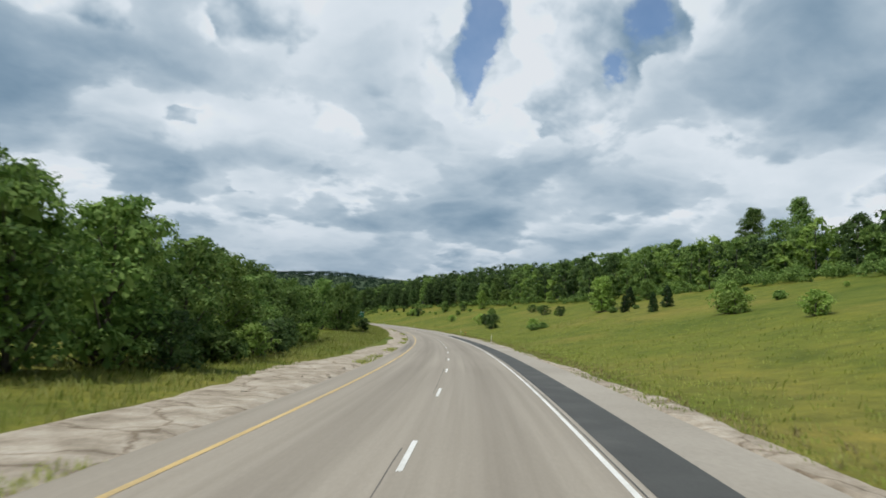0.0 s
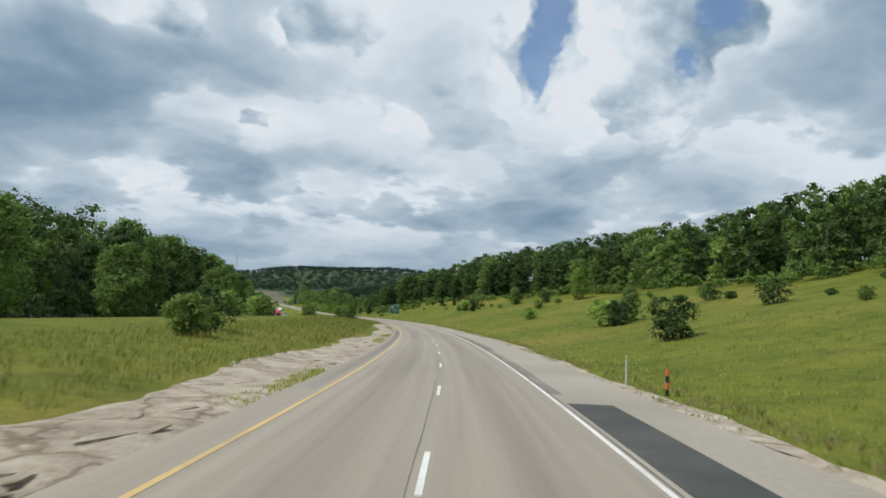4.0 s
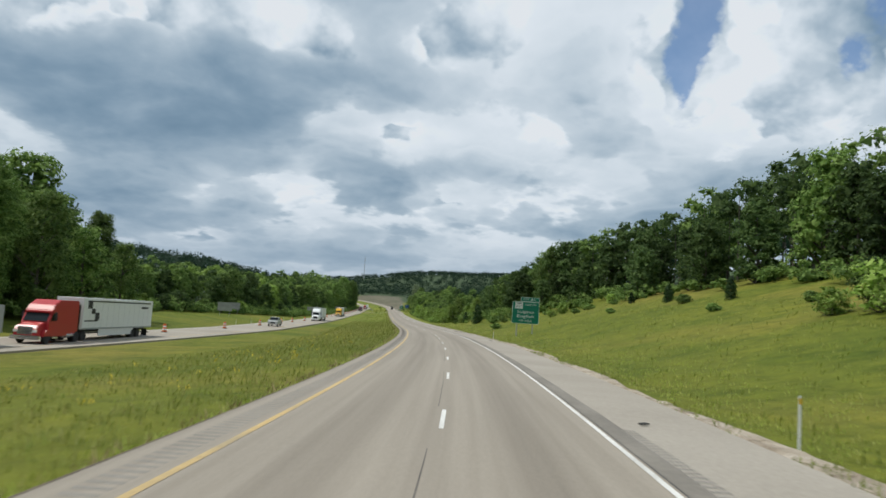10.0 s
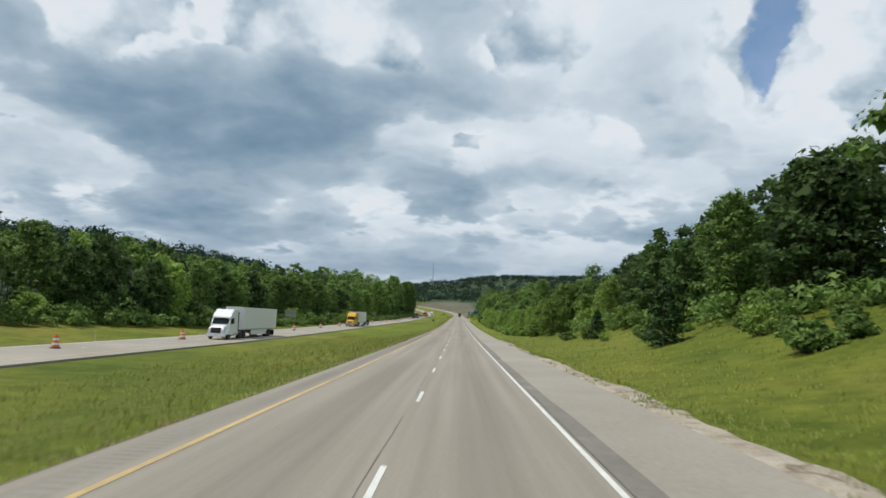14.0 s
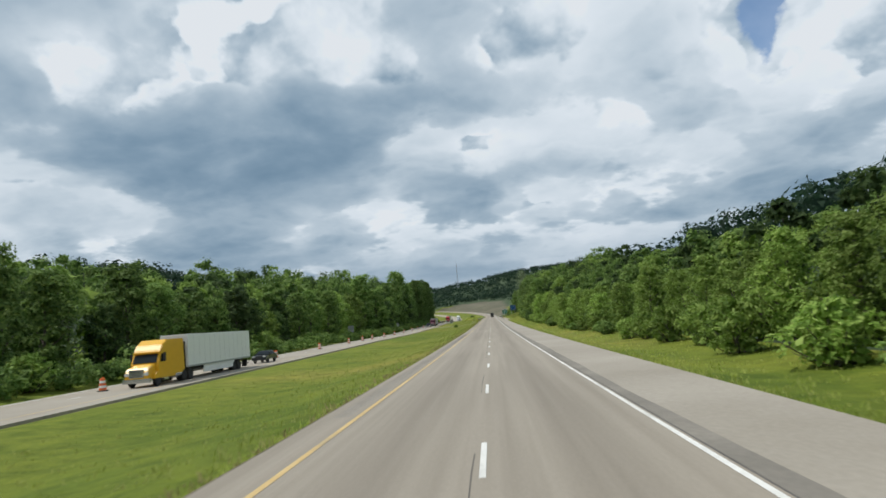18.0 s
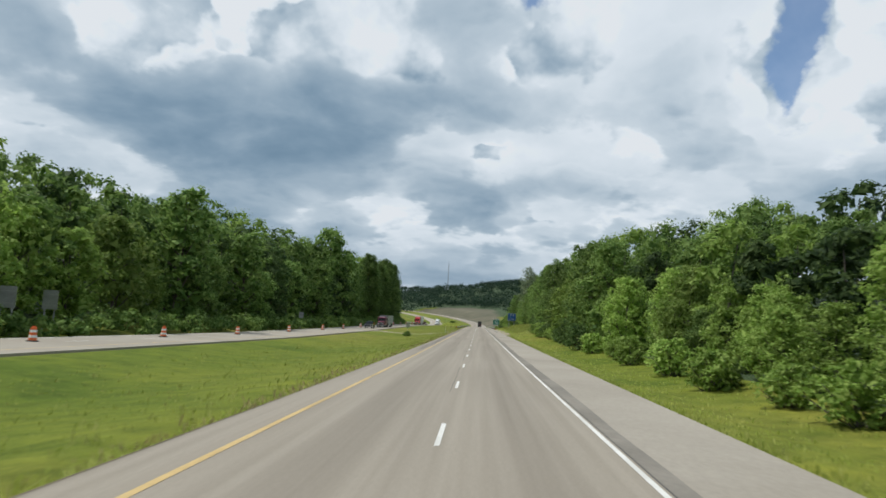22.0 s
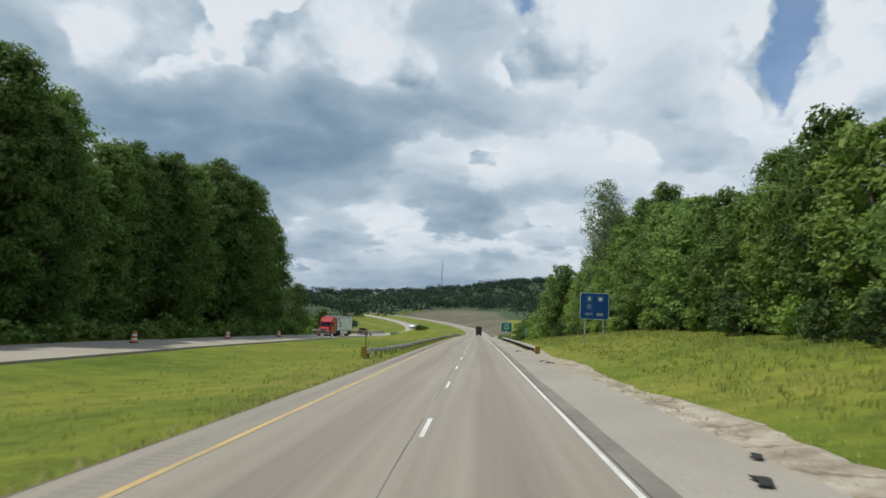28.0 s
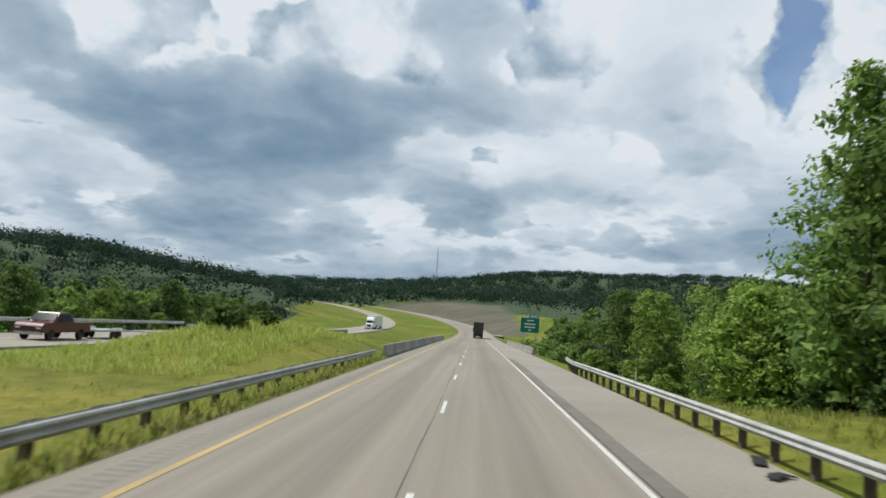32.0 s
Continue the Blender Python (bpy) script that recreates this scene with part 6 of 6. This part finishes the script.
def semi(name, label, cab, trailer, trailer_mat, tl=15.8, hood=1.5, logo=None, ch=3.75, box_h=4.1, back=6.2):
    """A tractor with a box trailer; the front faces +y at the origin."""
    root = new(name)
    tagged(root, label, "truck")
    cw = 1.22
    snout = [(0, .6), (0, 1.3), (-.2, 1.52), (-hood - .1, 1.86), (-hood - .1, .6)]
    part("hood", prism_mesh("hood", snout, -1.0, 1.0, cab, .07, .86), root, "painted sloping hood")
    # side outline: cowl, windscreen, roof fairing, sleeper
    outline = [(-hood + .02, .6), (-hood, 1.86), (-hood - .42, 2.62), (-hood - .5, 2.86), (-hood - .85, min(3.3, ch - .12)), (-hood - 1.7, ch), (-back, ch), (-back, .6)]
    part("cab", prism_mesh("cab", outline, -cw, cw, cab, .06, .93), root, "painted cab with roof fairing")
    part("windscreen", mesh_of("windscreen", [(-1.02, -hood + .035, 1.9), (1.02, -hood + .035, 1.9), (.98, -hood - .36, 2.6), (-.98, -hood - .36, 2.6)], [(0, 1, 2, 3)], "dark_glass"), root, "dark raked windscreen")
    part("sun_visor", box_mesh("sun_visor", (-1.08, -hood - .45, 2.64), (1.08, -hood - .2, 2.76), cab, .03), root)
    for sx in (-1, 1):
        x = sx * 1.2
        part("side_window", mesh_of("side_window", [(x, -hood - .28, 1.95), (x, -hood - 1.3, 1.95), (x * .985, -hood - 1.3, 2.6), (x * .985, -hood - .55, 2.6)], [(0, 1, 2, 3)] if sx > 0 else [(3, 2, 1, 0)], "dark_glass"), root, "dark side window")
        arch = [(-.62, .62), (-.72, .95), (-1.0, 1.2), (-1.55, 1.2), (-1.85, .95), (-1.95, .62)]
        part("fender", prism_mesh("fender", arch, sx * 1.06 - .17, sx * 1.06 + .17, cab, .04), root, "painted front wheel arch")
        part("step", box_mesh("step", (sx * 1.14 - .1, -hood - 1.6, .42), (sx * 1.14 + .1, -hood - .7, .6), "chrome", .02), root)
        part("air_stack", box_mesh("air_stack", (sx * 1.16 - .06, -back - .16, 1.0), (sx * 1.16 + .06, -back - .04, ch - .3), "frame_dark", .02), root)
        part("headlight", box_mesh("headlight", (sx * .78 - .2, -.12, .95), (sx * .78 + .2, .03, 1.2), "lamp_lens", .03), root, "clear headlight")
        part("mirror", box_mesh("mirror", (sx * 1.42 - .1, -hood - .7, 2.0), (sx * 1.42 + .1, -hood - .55, 2.7), "frame_dark", .03), root, "black door mirror")
        tank = part("fuel_tank", lathe_mesh("fuel_tank", [(.3, 0), (.33, .04), (.33, 1.6), (.3, 1.64)], "chrome", 14), root, "polished fuel tank")
        at(tank, sx * .9, -back + 1.9, .72, 90)
        wheel(root, sx * 1.05, -1.3, .51, .3)
        for y in (-6.0, -7.3):
            wheel(root, sx * .95, y, .51, .58)
        for y in (-7.2 - tl + 2.2, -7.2 - tl + 3.5):
            wheel(root, sx * .95, y + 1.6, .51, .58)
    part("grille", box_mesh("grille", (-.62, -.12, .8), (.62, .035, 1.45), "frame_dark" if cab == "cab_white" else "chrome", .03), root, "dark grille" if cab == "cab_white" else "bright grille")
    for k in range(5):
        part("grille_bar", box_mesh("grille_bar", (-.5, .03, .88 + k * .12), (.5, .045, .93 + k * .12), "frame_dark", .005), root)
    part("bumper", box_mesh("bumper", (-1.2, -.25, .38), (1.2, .06, .72), cab if cab == "cab_white" else "chrome", .05), root, "front bumper")
    part("chassis", box_mesh("chassis", (-.45, -8.6, .7), (.45, -2.6, .98), "frame_dark", .02), root, "dark chassis frame")
    y0 = -6.75
    part("trailer_box", box_mesh("trailer_box", (-1.28, y0 - tl, 1.15), (1.28, y0, box_h), trailer_mat, .04), root, trailer)
    n = int(tl / 1.2)
    for sx in (-1, 1):
        for k in range(1, n):
            y = y0 - k * tl / n
            part("panel_seam", box_mesh("panel_seam", (sx * 1.283 - .006, y - .012, 1.25), (sx * 1.283 + .006, y + .012, box_h - .1), "trailer_seam" if trailer_mat == "trailer_white" else "frame_dark", 0), root)
        part("lower_rail", box_mesh("lower_rail", (sx * 1.285 - .015, y0 - tl + .05, 1.13), (sx * 1.285 + .015, y0 - .05, 1.28), "trailer_grey", .004), root)
        if logo:
            for yy, zz, w, h in ((-7.9, 3.8, 7.2, .12), (-1.2, 3.45, .42, .7), (-1.9, 2.85, .35, .5), (-2.7, 2.35, .42, .75), (-1.6, 1.93, 1.3, .12), (-13.6, 3.3, .9, .22)):
                part("logo_shape", box_mesh("logo_shape", (sx * 1.295 - .006, y0 + yy - w, zz - h / 2), (sx * 1.295 + .006, y0 + yy + w, zz + h / 2), logo, 0), root, "plain dark emblem shape")
        part("side_skirt", box_mesh("side_skirt", (sx * 1.2 - .02, y0 - tl + 4.6, .45), (sx * 1.2 + .02, y0 - 3.4, 1.12), trailer_mat, .01), root)
    part("trailer_frame", box_mesh("trailer_frame", (-.5, y0 - tl + .2, .85), (.5, y0 - 1.0, 1.14), "frame_dark", .02), root)
    part("rear_bar", box_mesh("rear_bar", (-1.1, y0 - tl + .05, .5), (1.1, y0 - tl + .17, .62), "frame_dark", .02), root)
    for sx in (-1, 1):
        part("rear_door", box_mesh("rear_door", (min(0.01 * sx, sx * 1.2), y0 - tl - .03, 1.3), (max(0.01 * sx, sx * 1.2), y0 - tl + .01, box_h - .12), trailer_mat, .01), root, "ribbed rear door")
        part("tail_lamp", box_mesh("tail_lamp", (sx * .95 - .12, y0 - tl - .04, 1.16), (sx * .95 + .12, y0 - tl, 1.27), "tail_red", .01), root, "red tail lamp")
        part("mud_flap", box_mesh("mud_flap", (sx * .95 - .3, y0 - tl + 1.0, .2), (sx * .95 + .3, y0 - tl + 1.04, .95), "rubber", .01), root)
    return root


def oncoming(root, s, lane, z=.008):
    """Stands a vehicle on the other carriageway, its front towards the camera's end of the road."""
    lat = float(other_lat(s)) - lane
    x, y, a = road_xy(s, lat)
    g = math.degrees(math.atan(float(road_z(s + 10) - road_z(s)) / 10))
    root.matrix_basis = pose(float(x), float(y), float(road_z(s) + other_dz(s)) + z, 0, 0, math.degrees(float(a)) + 180) @ pose(0, 0, 0, -g)
    return root


NEAR_LANE, FAR_LANE = 3.8, 7.5
oncoming(semi("semi_truck", "dark red long-nosed truck pulling a grey box trailer", "dark_red_paint", "dull grey trailer box", "trailer_grey", 11.5, 2.1, ch=2.95, box_h=3.3), 349, NEAR_LANE)
oncoming(semi("semi_truck", "red truck pulling a white box trailer with dark emblems", "red_paint", "white trailer box", "trailer_white", 15.8, 1.3, "frame_dark"), 371, NEAR_LANE)
oncoming(semi("semi_truck", "white truck pulling a plain white box trailer", "cab_white", "white trailer box", "trailer_white", 15.8, 1.4, back=4.6), 524.5, NEAR_LANE)
oncoming(semi("semi_truck", "yellow truck pulling a white box trailer", "yellow_cab", "white trailer box", "trailer_white", 15.8, 1.4), 627, NEAR_LANE)
oncoming(semi("semi_truck", "plum-coloured truck pulling a dark grey trailer", "plum_paint", "grey trailer box", "trailer_grey", 12.5, 1.9, ch=3.1, box_h=3.6), 908, NEAR_LANE)
oncoming(semi("semi_truck", "red truck pulling a white box trailer with dark emblems", "red_paint", "white trailer box", "trailer_white", 15.8, 1.3, "frame_dark"), 1029, NEAR_LANE)
oncoming(semi("semi_truck", "white truck pulling a white box trailer over the bridge", "cab_white", "white trailer box", "trailer_white", 14, 1.4), 1236, NEAR_LANE)
lead = semi("semi_truck", "dark box truck driving ahead on the carriageway", "car_dark", "near-black trailer box", "frame_dark", 12.5, 1.3)
s_lead = 1225.0
x, y, a = road_xy(s_lead, 1.85)
lead.matrix_basis = pose(float(x), float(y), float(road_z(s_lead)) + .008, 0, 0, math.degrees(float(a)))


def car(name, label, paint_mat, kind="suv", bed=None):
    """A car, or a pickup; the front faces +y at the origin."""
    root = new(name)
    tagged(root, label, "pickup truck" if kind == "pickup" else "car")
    if kind == "pickup":
        body = [(0, .5), (0, .95), (-.15, 1.12), (-1.35, 1.22), (-1.4, 1.24), (-5.6, 1.22), (-5.65, .55)]
        cab = [(-1.3, 1.18), (-1.95, 1.85), (-3.4, 1.87), (-3.75, 1.2)]
        axles, r, w2 = (-1.0, -4.5), .4, .98
    elif kind == "suv":
        body = [(0, .42), (0, .85), (-.2, 1.0), (-1.2, 1.08), (-4.55, 1.1), (-4.65, .5)]
        cab = [(-1.1, 1.04), (-1.85, 1.66), (-4.0, 1.68), (-4.5, 1.08)]
        axles, r, w2 = (-.9, -3.7), .36, .92
    else:
        body = [(0, .38), (0, .7), (-.25, .84), (-1.3, .95), (-4.4, .98), (-4.55, .45)]
        cab = [(-1.25, .92), (-2.0, 1.42), (-3.3, 1.43), (-4.1, .96)]
        axles, r, w2 = (-.9, -3.6), .33, .9
    part("body", prism_mesh("body", body, -w2, w2, paint_mat, .06), root, "painted body")
    part("cabin", prism_mesh("cabin", cab, -w2 * .93, w2 * .93, paint_mat, .05, .86), root, "painted cabin roof")
    (y0, z0), (y1, z1), (y2, z2), (y3, z3) = cab
    wx = w2 * .86

    def lerp(a, b, t):
        return a + (b - a) * t

    p = [(wx, lerp(y0, y1, .12), lerp(z0, z1, .12) + .05), (wx * .9, lerp(y0, y1, .86), lerp(z0, z1, .86) + .04)]
    part("windscreen", mesh_of("windscreen", [(-p[0][0], p[0][1] + .03, p[0][2]), (p[0][0], p[0][1] + .03, p[0][2]), (p[1][0], p[1][1] + .03, p[1][2]), (-p[1][0], p[1][1] + .03, p[1][2])], [(0, 1, 2, 3)], "dark_glass"), root, "dark windscreen")
    for sx in (-1, 1):
        q = sx * (w2 * .925)
        v = [(q, lerp(y0, y3, .18), z0 + .1), (q, lerp(y0, y3, .86), z0 + .1), (q * .92, lerp(y1, y2, .88), z1 - .1), (q * .92, lerp(y1, y2, .06), z1 - .1)]
        pane = part("side_window", mesh_of("side_window", v, [(0, 1, 2, 3)] if sx > 0 else [(3, 2, 1, 0)], "dark_glass"), root, "dark side windows")
        at(pane, sx * .012, 0, 0)
        part("headlight", box_mesh("headlight", (sx * w2 * .72 - .18, -.1, .72), (sx * w2 * .72 + .18, .02, .88), "lamp_lens", .03), root, "clear headlight")
        part("mirror", box_mesh("mirror", (sx * (w2 + .1) - .09, cab[1][0] + .3, z0 + .02), (sx * (w2 + .1) + .09, cab[1][0] + .42, z0 + .2), paint_mat, .03), root)
        part("tail_lamp", box_mesh("tail_lamp", (sx * w2 * .85 - .1, body[-1][0] - .01, .8), (sx * w2 * .85 + .1, body[-1][0] + .06, 1.02), "tail_red", .02), root, "red tail lamp")
        for y in axles:
            wheel(root, sx * (w2 - .12), y, r, .24)
    part("grille", box_mesh("grille", (-w2 * .45, -.06, .6), (w2 * .45, .03, .86), "frame_dark", .02), root, "dark grille")
    part("bumper", box_mesh("bumper", (-w2 * .98, -.2, .36), (w2 * .98, .05, .56), "chrome" if kind == "pickup" else paint_mat, .04), root, "front bumper")
    return root


oncoming(car("pickup_truck", "silver pickup on the opposite carriageway", "silver", "pickup"), 453, NEAR_LANE)
oncoming(car("car", "dark car following the yellow truck", "car_dark", "car"), 656, NEAR_LANE)
oncoming(car("pickup_truck", "grey pickup on the opposite carriageway", "car_dark", "pickup"), 885, NEAR_LANE)
oncoming(car("pickup_truck", "maroon pickup towing a low flat trailer", "maroon", "pickup"), 1072, NEAR_LANE)


def flat_trailer(s):
    root = new("flat_trailer")
    tagged(root, "low flat utility trailer behind the maroon pickup", "trailer")
    part("deck", box_mesh("deck", (-1.0, -5.2, .55), (1.0, -.8, .7), "trailer_grey", .02), root)
    part("draw_bar", box_mesh("draw_bar", (-.06, -.9, .5), (.06, .4, .6), "frame_dark", .01), root)
    for sx in (-1, 1):
        part("fender", box_mesh("fender", (sx * 1.08 - .14, -3.6, .62), (sx * 1.08 + .14, -2.1, .86), "sign_white", .04), root)
        for y in (-2.45, -3.25):
            wheel(root, sx * 1.08, y, .32, .22)
    oncoming(root, s, NEAR_LANE)


flat_trailer(1078.2)


# ---- grass and weeds along the verges ----
def tuft_field(name, label, n, s0, s1, lat_of, h0, h1, mat, seed, blades=5, keep=None, paved=False):
    rng = np.random.default_rng(seed)
    s = rng.uniform(s0, s1, n)
    lat = np.array([lat_of(a, u) for a, u in zip(s, rng.uniform(0, 1, n))])
    if keep is not None:
        ok = np.array([keep(a, b) for a, b in zip(s, lat)])
        s, lat = s[ok], lat[ok]
    x, y, _ = road_xy(s, lat)
    z = np.maximum(ground_z(s, lat), road_z(s) - .08) if paved else ground_z(s, lat)
    m = len(s)
    base = np.repeat(np.stack([x, y, z], 1), blades, 0)
    k = m * blades
    ang = rng.uniform(0, 6.283, k)
    h = rng.uniform(h0, h1, k) * np.repeat(rng.uniform(.6, 1.2, m), blades)
    base[:, 0] += rng.normal(scale=.12, size=k)
    base[:, 1] += rng.normal(scale=.12, size=k)
    w = .012 + h * .024
    dx, dy = np.cos(ang), np.sin(ang)
    lean = h * rng.uniform(.15, .6, k)
    p0 = base + np.stack([-dy * w, dx * w, np.full(k, -.04)], 1)
    p1 = base + np.stack([dy * w, -dx * w, np.full(k, -.04)], 1)
    p2 = base + np.stack([dx * lean * .4 + dy * w * .7, dy * lean * .4 - dx * w * .7, h * .65], 1)
    p3 = base + np.stack([dx * lean, dy * lean, h], 1)
    v = np.stack([p0, p1, p2, p3], 1).reshape(-1, 3)
    f = np.arange(k * 4).reshape(-1, 4)
    me = fast_mesh(name, v, f, mat)
    me.polygons.foreach_set("use_smooth", np.ones(len(f), bool))
    me.normals_split_custom_set_from_vertices([(0.0, 0.0, 1.0)] * len(me.vertices))
    tagged(part(name, me), label, "grass", kind="stuff")


M["blade"] = leaf_material("blade", (0.18, 0.24, 0.036), (0.26, 0.32, 0.055), (0.34, 0.36, 0.11), 0.6)
M["blade_dry"] = leaf_material("blade_dry", (0.16, 0.13, 0.06), (0.24, 0.2, 0.09), (0.36, 0.3, 0.15), 0.6)
M["flower"] = leaf_material("flower", (0.45, 0.33, 0.02), (0.62, 0.48, 0.03), (0.75, 0.6, 0.08), 0.6)
M["meadow_blade"] = leaf_material("meadow_blade", (0.15, 0.195, 0.032), (0.225, 0.265, 0.048), (0.33, 0.335, 0.10), 0.6)
tuft_field("edge_grass", "ragged grass hanging over the paving's edge", 12000, 288, 1080, lambda s, u: -4.76 - .5 * u, .06, .24, "blade", 71, 4)
tuft_field("shoulder_edge_grass", "ragged grass along the shoulder's edge", 6000, 545, 960, lambda s, u: 7.17 + .9 * u, .05, .2, "blade", 72, 4)
tuft_field("median_meadow", "rank uneven grass with seed heads in the median", 9000, 290, 560, lambda s, u: -5.2 - 13 * u, .1, .3, "meadow_blade", 73, 4)
tuft_field("verge_grass", "mown grass tufts along the shoulder's edge", 11000, 0, 1090, lambda s, u: 8.3 + 6.5 * u ** 1.6, .05, .17, "blade", 61)
tuft_field("slope_grass", "long meadow grass on the slope", 15000, 10, 560, lambda s, u: 8.8 + 25 * u ** 1.4, .08, .3, "meadow_blade", 62, 4)
tuft_field("median_grass", "long grass in the median", 20000, 0, 1080, lambda s, u: -5.0 - (13.5 if s > 300 else 15) * u ** 1.25, .05, .2, "blade", 63, keep=lambda s, l: not (s < 288 and l > -8.2))
tuft_field("tall_median_grass", "tall rank grass in the median", 9000, 0, 290, lambda s, u: -8.3 - 9 * u, .12, .38, "meadow_blade", 69)
tuft_field("dry_grass", "straw-coloured dry stems among the verge grass", 3500, 0, 1080, lambda s, u: -4.95 - .5 * u if s > 300 else 8.2 + 2.0 * u, .08, .3, "blade_dry", 64)
tuft_field("median_flowers", "yellow wild flowers in the median grass", 150, 290, 430, lambda s, u: -8 - 9 * u, .12, .3, "flower", 65, 3)
tuft_field("rail_weeds", "weeds growing under the median guardrail", 2200, 950, 1078, lambda s, u: -5.0 - 1.6 * u, .08, .3, "blade", 66, 6)
tuft_field("knoll_weeds", "rank weeds on the knoll before the bridge", 2600, 1052, 1092, lambda s, u: -9 - 9 * u, .15, .5, "blade", 67, 6)
tuft_field("bank_weeds", "rank weeds on the bank below the trees", 5000, 880, 1075, lambda s, u: 10.5 + 10 * u, .1, .32, "blade", 68, 6)
tuft_field("gravel_weeds", "clumps of grass growing through the broken stone strip", 3200, 4, 260, lambda s, u: -4.95 - .75 * u + .15 * math.sin(s * .09), .05, .2, "meadow_blade", 74, 6, keep=lambda s, l: math.sin(s * .31) + math.sin(s * .13 + 1) > .4, paved=True)
tuft_field("verge_clumps", "clumps of grass growing in the gravel beside the shoulder", 5000, -10, 545, lambda s, u: 7.25 + 1.3 * u, .05, .2, "blade", 75, 5, keep=lambda s, l: math.sin(s * .53) + math.sin(s * .17 + l * 2) > .1, paved=True)
